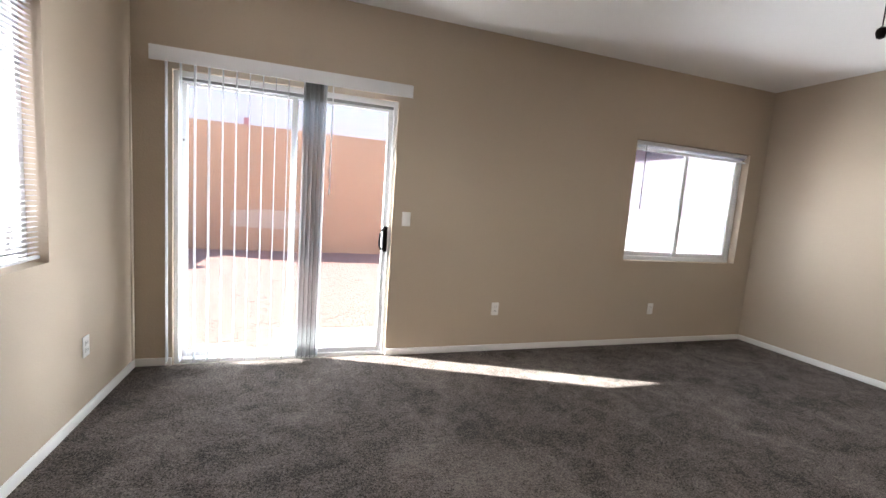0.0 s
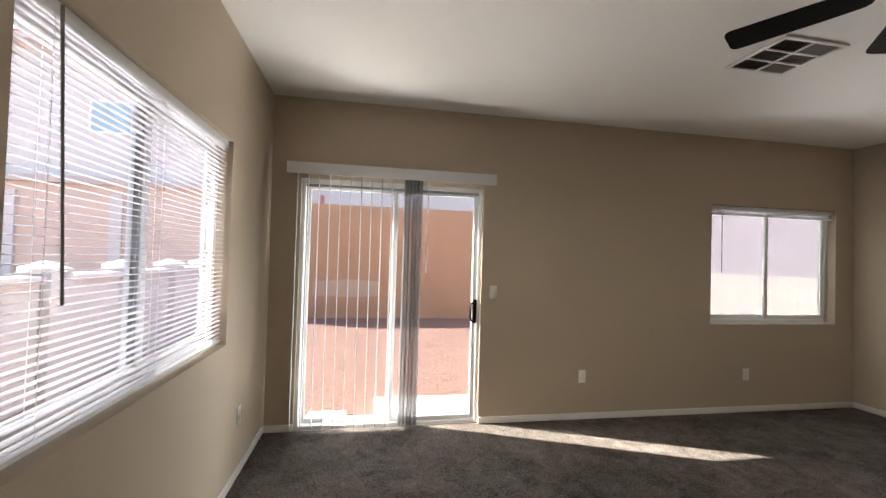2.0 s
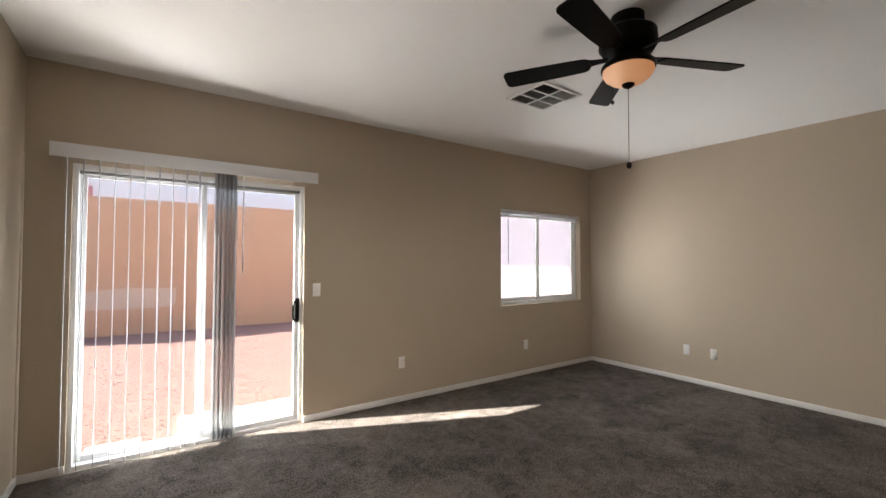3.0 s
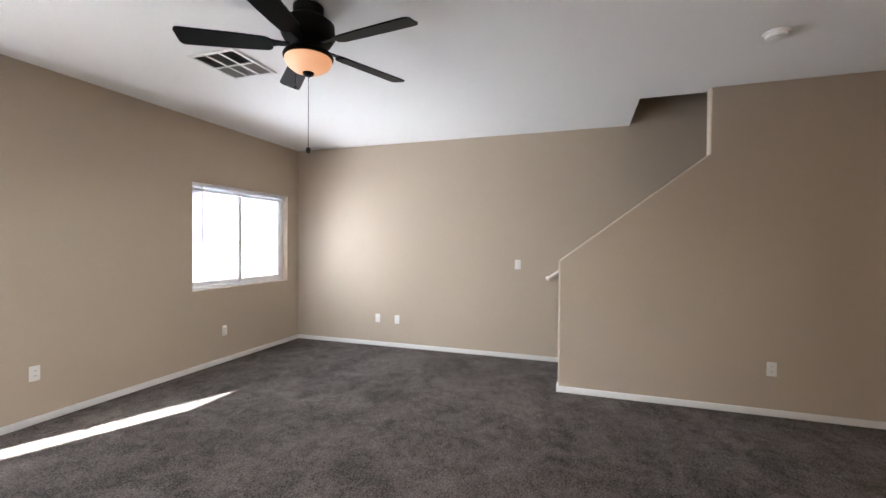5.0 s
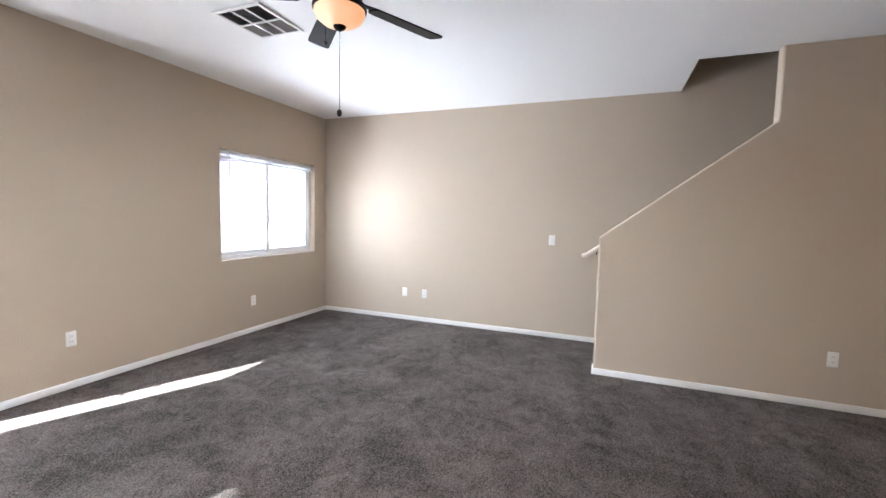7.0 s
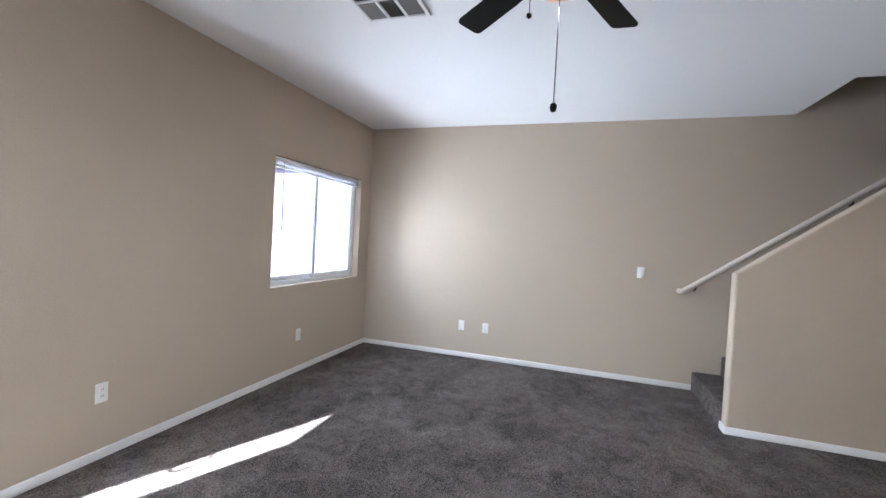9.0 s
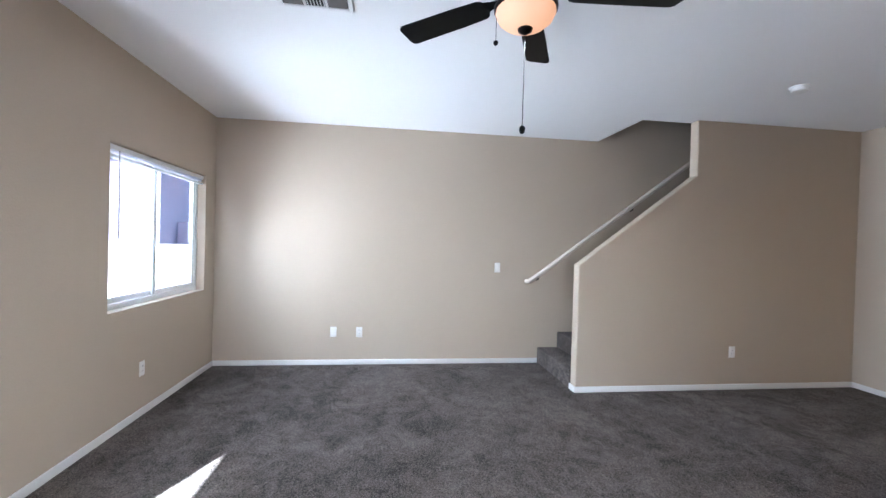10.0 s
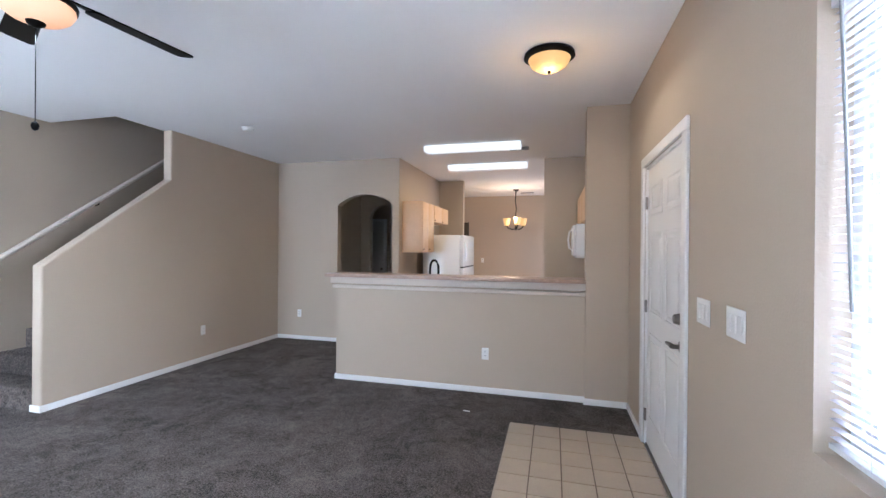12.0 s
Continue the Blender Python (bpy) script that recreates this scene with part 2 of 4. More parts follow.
def mesh_ob(name, bm, material, smooth=None):
    me = bpy.data.meshes.new(name)
    bmesh.ops.triangulate(bm, faces=[f for f in bm.faces if len(f.verts) > 4])
    bm.to_mesh(me)
    bm.free()
    me.materials.append(material)
    ob = new(name, me)
    if smooth:
        me.shade_smooth()
        me.set_sharp_from_angle(angle=radians(smooth))
    return ob


def part(name, bm, material, parent, label="", smooth=40):
    ob = mesh_ob(name, bm, material, smooth)
    ob.parent = parent
    ob.matrix_parent_inverse = parent.matrix_basis.inverted()
    return tagged(ob, label) if label else ob


def thing(name, label, category, at=(0, 0, 0), group=""):
    ob = new(name)
    ob.empty_display_size = 0.1
    ob.matrix_basis = pose(*at)
    return tagged(ob, label, category, group)


def structure(name, bm, material, label, category, smooth=None):
    return tagged(mesh_ob(name, bm, material, smooth), label, category, kind="structure")


def holed(u0, u1, z0, z1, holes):
    """The rectangles that a wall from u0 to u1 leaves round its openings (u0, u1, z0, z1)."""
    us = sorted({u0, u1, *[h[0] for h in holes], *[h[1] for h in holes]})
    out = []
    for a, b in zip(us, us[1:]):
        mid, z = (a + b) / 2, z0
        for h in sorted((h for h in holes if h[0] < mid < h[1]), key=lambda h: h[2]):
            if h[2] > z:
                out.append((a, b, z, h[2]))
            z = h[3]
        if z < z1:
            out.append((a, b, z, z1))
    return out


# ---- the rooms ----
XW, XE, YN, CEIL = -1.0, 4.92, 3.53, 2.755
TH = 0.15
YA = -3.40      # wall with the arch
YB = -1.80      # bar and column
XS = 3.885      # room face of the stair wall
XSI = 4.0       # its stair face
XK0, XK1, YK, YD = -0.63, 1.85, -5.62, -8.15
DOOR_S = (-0.76, 0.8, 0.0, 2.085)
WIN_N = (3.16, 4.68, 0.875, 2.07)
WIN_W = (1.01, 2.553, 0.91, 2.10)
DOOR_F = (-1.075, -0.115, 0.0, 2.05)

bm = bmesh.new()
for a, b, z0, z1 in holed(XW - TH, XE + TH, 0, CEIL, [DOOR_S, WIN_N]):
    box(bm, a, b, YN, YN + TH, z0, z1)
structure("wall_north", bm, WALL, "beige painted textured drywall beside the patio door", "wall")
bm = bmesh.new()
# The last hole is an unseen opening that holds the dining room's fill lamp.
for a, b, z0, z1 in holed(YD - TH, YN, 0, CEIL, [WIN_W, DOOR_F, (-7.5, -5.7, 0.3, 2.3)]):
    box(bm, XW - TH, XW, a, b, z0, z1)
structure("wall_west", bm, WALL, "beige painted drywall with window and front door", "wall")
bm = bmesh.new()
box(bm, XE, XE + TH, -6.0, YN, 0, 5.5)
structure("wall_east", bm, WALL, "beige painted long wall running up the stairs", "wall")
bm = prism([(-0.24, 0), (-0.24, 1.254), (-1.477, 2.193), (-1.477, CEIL), (YA, CEIL), (YA, 0)], "x", XS, XSI)
bmesh.ops.recalc_face_normals(bm, faces=bm.faces)
round_corners(bm, lambda e: abs(e.verts[0].co.x - e.verts[1].co.x) < 1e-4 and max(v.co.z for v in e.verts) > 0.01 and min(v.co.y for v in e.verts) > -1.5)
structure("stair_wall", bm, WALL, "beige sloping half wall beside the carpeted stairs", "wall")

# arch wall
def arch_wall(x0, x1, a0, a1, spring, top, y0, y1, ztop):
    bm = bmesh.new()
    box(bm, x0, a0, y0, y1, 0, ztop)
    box(bm, a1, x1, y0, y1, 0, ztop)
    n, half, rise = 20, (a1 - a0) / 2, top - spring
    rad = (half * half + rise * rise) / (2 * rise)
    cx, cz = (a0 + a1) / 2, top - rad
    low = []
    for i in range(n + 1):
        x = a0 + (a1 - a0) * i / n
        low.append((x, cz + math.sqrt(max(rad * rad - (x - cx) ** 2, 0))))
    for (xa, za), (xb, zb) in zip(low, low[1:]):
        p = [bm.verts.new(c) for c in ((xa, y0, za), (xb, y0, zb), (xb, y0, ztop), (xa, y0, ztop))]
        q = [bm.verts.new(c) for c in ((xa, y1, za), (xb, y1, zb), (xb, y1, ztop), (xa, y1, ztop))]
        bm.faces.new(p)
        bm.faces.new(q)
        bm.faces.new((p[0], p[1], q[1], q[0]))
    bmesh.ops.recalc_face_normals(bm, faces=bm.faces)
    return bm

structure("wall_south", arch_wall(XK1, XSI, 1.955, 2.845, 2.07, 2.235, YA - 0.12, YA, CEIL), WALL, "beige painted wall with an arched hall opening", "wall")
structure("hall_arch_wall", arch_wall(1.97, XS, 2.6, 3.14, 2.05, 2.26, -5.32, -5.2, CEIL), WALL, "beige painted inner arch of the hall", "wall")
bm = bmesh.new()
box(bm, 3.33, 3.45, -5.2, YA - 0.12, 0, CEIL)
structure("hall_wall", bm, WALL, "beige painted side wall of the hall", "wall")
bm = bmesh.new()
box(bm, 1.97, XS, -6.72, -6.6, 0, CEIL)
structure("hall_wall", bm, WALL, "beige painted end wall of the hall", "wall")
hd = tagged(new("door_3"), "white painted flat door at the end of the hall", "door", kind="structure")
part("door_leaf", rbox(3.42, 3.85, -6.6, -6.575, 0.01, 2.03, 0.002), WHITE, hd)
part("casing", rbox(3.36, 3.417, -6.6, -6.58, 0, 2.1, 0.002), WHITE, hd)
part("casing", rbox(3.417, 3.88, -6.6, -6.58, 2.035, 2.1, 0.002), WHITE, hd)
part("doorknob", lathe([(0, -0.03), (0.025, -0.02), (0.025, 0.01), (0, 0.03)], 12, (0, 0)), METAL, hd).location = (3.47, -6.55, 0.95)
bm = bmesh.new()
box(bm, XK1, 1.97, -6.72, YA - 0.12, 0, CEIL)
structure("kitchen_wall_east", bm, WALL, "beige painted wall between kitchen and hall", "wall")
bm = bmesh.new()
box(bm, 1.37, XK1, YK - 0.12, YK, 0, CEIL)
structure("pillar_wall", bm, WALL, "beige painted wall end beside the dining opening", "wall")
bm = bmesh.new()
box(bm, XW, -0.2, -4.02, -3.9, 0, CEIL)
structure("pillar_wall", bm, WALL, "beige painted wall end beside the dining opening", "wall")
bm = bmesh.new()
box(bm, XW, 3.0, YD - TH, YD, 0, CEIL)
box(bm, 2.2, 2.35, YD, -6.72, 0, CEIL)
structure("dining_wall", bm, WALL, "beige painted far wall of the dining room", "wall")
bm = bmesh.new()
box(bm, XW, XK0, YB - 0.14, YB + 0.05, 0, CEIL)
structure("column_wall", bm, WALL, "beige painted column at the end of the bar", "wall")
bm = bmesh.new()
box(bm, XK0, 1.955, YB - 0.12, YB, 0, 1.117)
structure("bar_wall", bm, WALL, "beige painted half wall under the bar top", "half wall")
bm = bmesh.new()
box(bm, XSI, XE, -6.12, -6.0, 0, 5.5)
box(bm, XS, XSI, -6.0, -0.94, CEIL + 0.3, 5.5)
box(bm, XS, XE, -0.94, -0.82, CEIL + 0.3, 5.5)
box(bm, XS, XSI, -6.72, YA - 0.12, 0, CEIL + 0.3)
structure("stairwell_wall", bm, WALL, "beige painted upper stairwell walls in shade", "wall")
bm = bmesh.new()
box(bm, XW - TH, XSI, YD - TH, YN + TH, CEIL, CEIL + 0.3)
box(bm, XSI, XE + TH, -0.94, YN + TH, CEIL, CEIL + 0.3)
box(bm, XSI, XE, -6.0, -4.0, CEIL, CEIL + 0.3)
box(bm, XS, XE + TH, -6.12, -0.82, 5.5, 5.6)
structure("ceiling", bm, CEILM, "white painted textured flat ceiling", "ceiling")

bm = bmesh.new()
box(bm, XW - TH, XE + TH, YD - TH, YN + TH, -0.15, -0.012)
structure("subfloor", bm, CONC, "concrete slab under the carpet", "floor")
TX, TY0, TY1 = 0.0, -1.165, 0.03
bm = bmesh.new()
box(bm, TX, XE, YB - 3.8, YN, -0.012, 0)
box(bm, XW, TX, TY1, YN, -0.012, 0)
box(bm, XW, TX, YB, TY0, -0.012, 0)
structure("floor", bm, CARPET, "dark grey worn cut-pile carpet with footprints", "floor")
bm = bmesh.new()
box(bm, XW, TX, TY0, TY1, -0.012, -0.006)
entry = structure("entry_floor", bm, GROUT, "grouted bed of the entry tiles", "floor")
bm = bmesh.new()
box(bm, XW, XK1, YD, YB - 3.8, -0.012, 0)
structure("dining_floor", bm, TILE, "beige tiled floor of the dining room", "floor")

# baseboards
def base(x0, x1, y0, y1):
    structure("baseboard", rbox(x0, x1, y0, y1, 0, 0.057, 0.003), WHITE, "white painted low baseboard", "baseboard", 40)

T = 0.013
# Thin tapering strip up the corner, paler than the wall.
structure("corner_strip", tube([(XW + 0.004, YN - 0.028, 0.058), (XW + 0.004, YN - 0.026, 1.0), (XW + 0.003, YN - 0.022, 2.12)], [0.012, 0.011, 0.006], 10), CREAM, "thin pale round strip up the corner beside the patio door", "trim", 40)
base(XW, DOOR_S[0] - 0.003, YN - T, YN)
base(DOOR_S[1] + 0.003, XE, YN - T, YN)
base(XW, XW + T, 0.03, YN - T)
base(XW, XW + T, YB + 0.05, -1.155)
base(XE - T, XE, -0.235, YN - T)
base(XS - T, XS, YA + T, -0.24 + T)
base(XS, XSI, -0.24, -0.24 + T)
base(2.845, XS, YA, YA + T)
base(XK0, 1.955 + T, YB, YB + T)
base(1.955, 1.955 + T, YB - 0.12, YB)
base(XW + T, XK0 + T, YB + 0.05, YB + 0.05 + T)

# ---- stairs ----
stairs = thing("staircase", "grey carpeted stairs between beige walls", "stairs", (4.46, -0.25, 0))
for i in range(15):
    y = -0.25 - 0.25 * i
    z = 0.191 * (i + 1)
    bm = rbox(XSI + 0.001, XE - 0.001, y - 0.27, y + 0.022, z - 0.19, z, 0.012, 3)
    part("stair_step", bm, CARPET, stairs)
rail = thing("handrail", "pale painted wooden handrail on the stair wall", "handrail", (4.86, -0.1, 1.0))
part("rail", tube([(4.905, -0.06, 1.0), (4.86, -0.08, 1.0), (4.86, -0.16, 1.055), (4.86, -3.4, 3.455)], 0.027, 12), CREAM, rail)
for y in (-0.2, -1.4, -2.6):
    z = 1.055 + (-0.16 - y) * 0.74
    part("bracket", tube([(4.86, y, z - 0.02), (4.87, y, z - 0.055), (4.919, y, z - 0.07)], 0.007), BLACK, rail)

# ---- bar top and kitchen ----
counter = thing("bar_top", "speckled beige stone bar top on the half wall", "countertop", (0.6, -1.86, 1.125))
part("slab", rbox(XK0, 2.04, -2.02, -1.685, 1.118, 1.155, 0.008), STONE, counter)
trim = thing("bar_trim", "cream painted stepped moulding under the bar top", "moulding", (0.6, -1.79, 1.1))
for k, (z0, z1, out) in enumerate(((1.05, 1.117, 0.05), (0.997, 1.031, 0.034))):
    part("moulding", rbox(XK0, 1.955 + out, YB, YB + out, z0, z1, 0.004), CREAM, trim)
    part("moulding_end", rbox(1.955, 1.955 + out, YB - 0.12, YB - 0.001, z0, z1, 0.004), CREAM, trim)

# ---- front door ----
fd = tagged(new("door_1"), "white six panel front door with nickel hardware", "door", kind="structure")
part("door_leaf", rbox(XW - 0.06, XW - 0.016, -1.055, -0.135, 0.01, 2.03, 0.002), WHITE, fd)
for y0, y1 in ((-1.155, -1.075), (-0.115, -0.035)):
    part("casing", rbox(XW, XW + 0.018, y0, y1, 0, 2.05, 0.004), WHITE, fd)
part("casing", rbox(XW, XW + 0.018, -1.155, -0.035, 2.052, 2.12, 0.004), WHITE, fd)

# ---- patio door ----
sd = tagged(new("door_2"), "white aluminium sliding patio door with two glass panels", "sliding door", kind="structure")
x0, x1, z0, z1 = DOOR_S
for a in ((x0, x0 + 0.032, 0.0, z1), (x1 - 0.032, x1, 0.0, z1), (x0 + 0.032, x1 - 0.032, z1 - 0.04, z1), (x0 + 0.032, x1 - 0.032, 0, 0.03)):
    part("door_frame", rbox(a[0], a[1], YN + 0.02, YN + 0.12, a[2], a[3], 0.002), VINYL, sd)


def glass(name, tint):
    m = bpy.data.materials.new(name)
    m.use_nodes = True
    b = m.node_tree.nodes["Principled BSDF"]
    b.inputs["Base Color"].default_value = (*tint, 1)
    b.inputs["Roughness"].default_value = 0.0
    b.inputs["Transmission Weight"].default_value = 1.0
    b.inputs["IOR"].default_value = 1.02
    return m

# Made-up tints: they dim the bright outdoors seen through the panes.
GLASS = glass("tinted_door_glass", (0.3, 0.318, 0.315))
DIMMED = glass("dimmed_window_glass", (0.15, 0.154, 0.16))
GLASS_W = glass("tinted_window_glass", (0.57, 0.57, 0.59))


def pane(parent, material, *b):
    ob = part("pane", rbox(*b, 0), material, parent, smooth=None)
    ob.visible_shadow = False
    return ob


def sash(parent, kind, u0, u1, z0, z1, w, p0, p1, axis, glazing=None):
    for a in ((u0, u0 + w, z0, z1), (u1 - w, u1, z0, z1), (u0 + w, u1 - w, z1 - w, z1), (u0 + w, u1 - w, z0, z0 + w)):
        c = (a[0], a[1], p0, p1) if axis == "y" else (p0, p1, a[0], a[1])
        part(kind, rbox(*c, a[2], a[3], 0.002), VINYL, parent)
    m = (p0 + p1) / 2
    c = (u0 + w, u1 - w, m - 0.002, m + 0.002) if axis == "y" else (m - 0.002, m + 0.002, u0 + w, u1 - w)
    pane(parent, glazing or GLASS, *c, z0 + w, z1 - w)

sash(sd, "panel_frame", x0 + 0.033, 0.05, 0.031, z1 - 0.041, 0.038, YN + 0.08, YN + 0.11, "y")
sash(sd, "panel_frame", 0.005, x1 - 0.033, 0.031, z1 - 0.041, 0.04, YN + 0.04, YN + 0.07, "y")

part("head_track", rbox(x0 + 0.034, x1 - 0.034, YN + 0.03, YN + 0.079, z1 - 0.062, z1 - 0.0405, 0.002), GREY, sd)
part("latch_hole", rbox(x0 + 0.045, x0 + 0.053, YN + 0.075, YN + 0.0795, 1.62, 1.635, 0), DARKV, sd, smooth=None)
val = thing("vertical_blind", "white valance with pale vertical vanes over the patio door", "blind", (0, YN, 2.1))
part("valance", rbox(-0.862, 0.883, YN - 0.12, YN - 0.112, 2.1, 2.193, 0.002), VINYL, val)
part("valance_top", rbox(-0.862, 0.883, YN - 0.112, YN, 2.185, 2.193, 0.002), VINYL, val)
part("rail", rbox(-0.85, 0.87, YN - 0.08, YN - 0.04, 2.15, 2.18, 0.002), VINYL, val)


def vane(x, ang):
    bm = bmesh.new()
    n = 6
    prev = None
    for i in range(n + 1):
        u = -0.0445 + 0.089 * i / n
        w = 0.004 * (1 - (2 * i / n - 1) ** 2)
        ring = [bm.verts.new((u, w + t, z)) for t in (0, 0.001) for z in (-2.105, 0)]
        if prev:
            for k, j in ((0, 1), (1, 3), (3, 2), (2, 0)):
                bm.faces.new((prev[k], prev[j], ring[j], ring[k]))
        prev = ring
    bmesh.ops.rotate(bm, verts=bm.verts, matrix=Matrix.Rotation(radians(ang), 3, "Z"))
    bmesh.ops.translate(bm, verts=bm.verts, vec=(x, YN - 0.06, 2.145))
    bmesh.ops.recalc_face_normals(bm, faces=bm.faces)
    part("vane", bm, FAB, val)

for i in range(10):
    vane(-0.78 + i * 0.085, 93 + random.uniform(-3, 3))
for i in range(16):
    vane(0.09 + i * 0.0105 + random.uniform(-0.002, 0.002), 82 + 12 * math.sin(i * 2.1))


def window(name, label, u0, u1, z0, z1, w0, w1, axis, glazing):
    wn_ = tagged(new(name), label, "window", kind="structure")
    d = 1 if w1 > w0 else -1
    lo, hi = sorted((w0, w1))
    for a in ((u0, u0 + 0.04, z0, z1), (u1 - 0.04, u1, z0, z1), (u0 + 0.04, u1 - 0.04, z1 - 0.04, z1), (u0 + 0.04, u1 - 0.04, z0, z0 + 0.04)):
        c = (a[0], a[1], lo, hi) if axis == "y" else (lo, hi, a[0], a[1])
        part("window_frame", rbox(*c, a[2], a[3], 0.002), VINYL, wn_)
    mid = (u0 + u1) / 2
    m0, m1 = (w0 + w1) / 2 - d * 0.024, (w0 + w1) / 2 - d * 0.002
    n0, n1 = (w0 + w1) / 2 + d * 0.002, (w0 + w1) / 2 + d * 0.024
    if axis == "y":
        m0, m1, n0, n1 = n0, n1, m0, m1
    sash(wn_, "sash", u0 + 0.041, mid + 0.034, z0 + 0.041, z1 - 0.041, 0.04, *sorted((m0, m1)), axis, glazing)
    sash(wn_, "sash", mid - 0.034, u1 - 0.041, z0 + 0.041, z1 - 0.041, 0.04, *sorted((n0, n1)), axis, glazing)
    return wn_

window("window_1", "white framed sliding window beside the far corner", *WIN_N, YN + 0.08, YN + 0.145, "y", DIMMED)
window("window_2", "white framed sliding window with mini blind", *WIN_W, XW - 0.08, XW - 0.145, "x", GLASS_W)


def mini_blind(label, u0, u1, z0, z1, w, axis, step=0.0235, tilt=0.0):
    bl = thing("mini_blind", label, "blind", ((u0 + u1) / 2, w, z1) if axis == "y" else (w, (u0 + u1) / 2, z1))
    def bx(a0, a1, b0, b1, c0, c1, r=0.002):
        return rbox(a0, a1, b0, b1, c0, c1, r) if axis == "y" else rbox(b0, b1, a0, a1, c0, c1, r)
    part("headrail", bx(u0, u1, w - 0.016, w + 0.016, z1 - 0.036, z1), VINYL, bl)
    part("bottom_rail", bx(u0, u1, w - 0.012, w + 0.012, z0, z0 + 0.014), VINYL, bl)
    for k in (0.1, 0.5, 0.9):
        u = u0 + (u1 - u0) * k
        for s in (-0.0128, 0.0128):
            part("ladder_cord", bx(u - 0.0006, u + 0.0006, w + s - 0.0006, w + s + 0.0006, z0 + 0.01, z1 - 0.03, 0), VINYL, bl, smooth=None)
    zz = z0 + 0.03
    while zz < z1 - 0.035:
        bm = bmesh.new()
        prev = None
        for i in range(5):
            s = -0.0108 + 0.0216 * i / 4
            lift = 0.002 * (1 - (i / 2 - 1) ** 2) + tilt * s
            ring = []
            for u in (u0 + 0.004, u1 - 0.004):
                for t in (0, 0.0004):
                    ring.append(bm.verts.new((u, w + s, zz + lift + t) if axis == "y" else (w + s, u, zz + lift + t)))
            if prev:
                for k, j in ((0, 1), (1, 3), (3, 2), (2, 0)):
                    bm.faces.new((prev[k], prev[j], ring[j], ring[k]))
            prev = ring
        bmesh.ops.recalc_face_normals(bm, faces=bm.faces)
        part("slat", bm, SLAT, bl, smooth=None)
        zz += step
    return bl

front_blind = mini_blind("white mini blind with open slats in the front window", WIN_W[0] + 0.01, WIN_W[1] - 0.01, 0.93, 2.095, XW - 0.04, "x", tilt=-0.05)
corner_blind = mini_blind("white mini blind drawn up in the corner window", WIN_N[0] + 0.01, WIN_N[1] - 0.01, 1.975, 2.065, YN + 0.04, "y", step=0.004)
part("wand", tube([(3.3, YN + 0.022, 2.03), (3.302, YN + 0.02, 1.4)], 0.004, 8), GREY, corner_blind)
# Unseen wall added outside to block direct sun from window_1.
bm = bmesh.new()
box(bm, 1.7, 3.45, 4.07, 4.22, -0.1, 3.4)
structure("sun_block_wall", bm, STUCCO, "unseen stuccoed wall added to keep sun off the corner window", "wall")

# ---- ceiling fan ----
FX, FY = 1.80, 1.045
fan = thing("ceiling_fan", "black five blade ceiling fan with lit amber bowl", "ceiling fan", (FX, FY, CEIL))
part("canopy", lathe([(0.0, CEIL), (0.085, CEIL), (0.085, 2.72), (0.06, 2.69), (0.0, 2.69)], center=(FX, FY)), BLACK, fan)
part("motor", lathe([(0.0, 2.69), (0.1, 2.69), (0.145, 2.655), (0.15, 2.59), (0.125, 2.55), (0.07, 2.53), (0.0, 2.53)], center=(FX, FY)), BLACK, fan)
part("light_fitter", lathe([(0.0, 2.53), (0.06, 2.53), (0.07, 2.5), (0.132, 2.49), (0.14, 2.475), (0.138, 2.46), (0.0, 2.46)], center=(FX, FY)), BLACK, fan)
part("glass_bowl", lathe([(0.13, 2.462), (0.132, 2.448), (0.118, 2.42), (0.088, 2.396), (0.045, 2.383), (0.0, 2.38)], center=(FX, FY)), LAMP_W, fan)
part("finial", lathe([(0.0, 2.385), (0.034, 2.384), (0.03, 2.372), (0.012, 2.36), (0.0, 2.358)], 20, (FX, FY)), BLACK, fan)
FAN_TURN = 47.5
outline = [(0.195, -0.03), (0.205, -0.045), (0.225, -0.055), (0.35, -0.062), (0.64, -0.069)]
outline += [(0.66 + 0.028 * math.cos(a), -0.041 + 0.028 * math.sin(a)) for a in (radians(-80), radians(-45), radians(-10))]
outline += [(0.66 + 0.028 * math.cos(a), 0.041 + 0.028 * math.sin(a)) for a in (radians(10), radians(45), radians(80))]
outline += [(0.64, 0.069), (0.35, 0.062), (0.225, 0.055), (0.205, 0.045), (0.195, 0.03)]
for i in range(5):
    a = radians(FAN_TURN + 72 * i)
    spin = Matrix.Rotation(a, 3, "Z")
    for name, bm in (("blade", prism(outline, "z", -0.004, 0.004)),
                     ("blade_arm", prism([(0.1, -0.016), (0.17, -0.02), (0.22, -0.035), (0.29, -0.03), (0.31, 0), (0.29, 0.03), (0.22, 0.035), (0.17, 0.02), (0.1, 0.016)], "z", 0.0045, 0.011))):
        bmesh.ops.rotate(bm, verts=bm.verts, matrix=Matrix.Rotation(radians(12), 3, "X"))
        bmesh.ops.rotate(bm, verts=bm.verts, matrix=spin)
        bmesh.ops.translate(bm, verts=bm.verts, vec=(FX, FY, 2.53))
        part(name, bm, BLACK, fan)
part("pull_chain", tube([(FX, FY, 2.36), (FX, FY, 1.962)], 0.002, 6), BLACK, fan)
part("pull_knob", lathe([(0, 1.962), (0.012, 1.952), (0.014, 1.94), (0.01, 1.925), (0, 1.92)], 12, (FX, FY)), BLACK, fan)

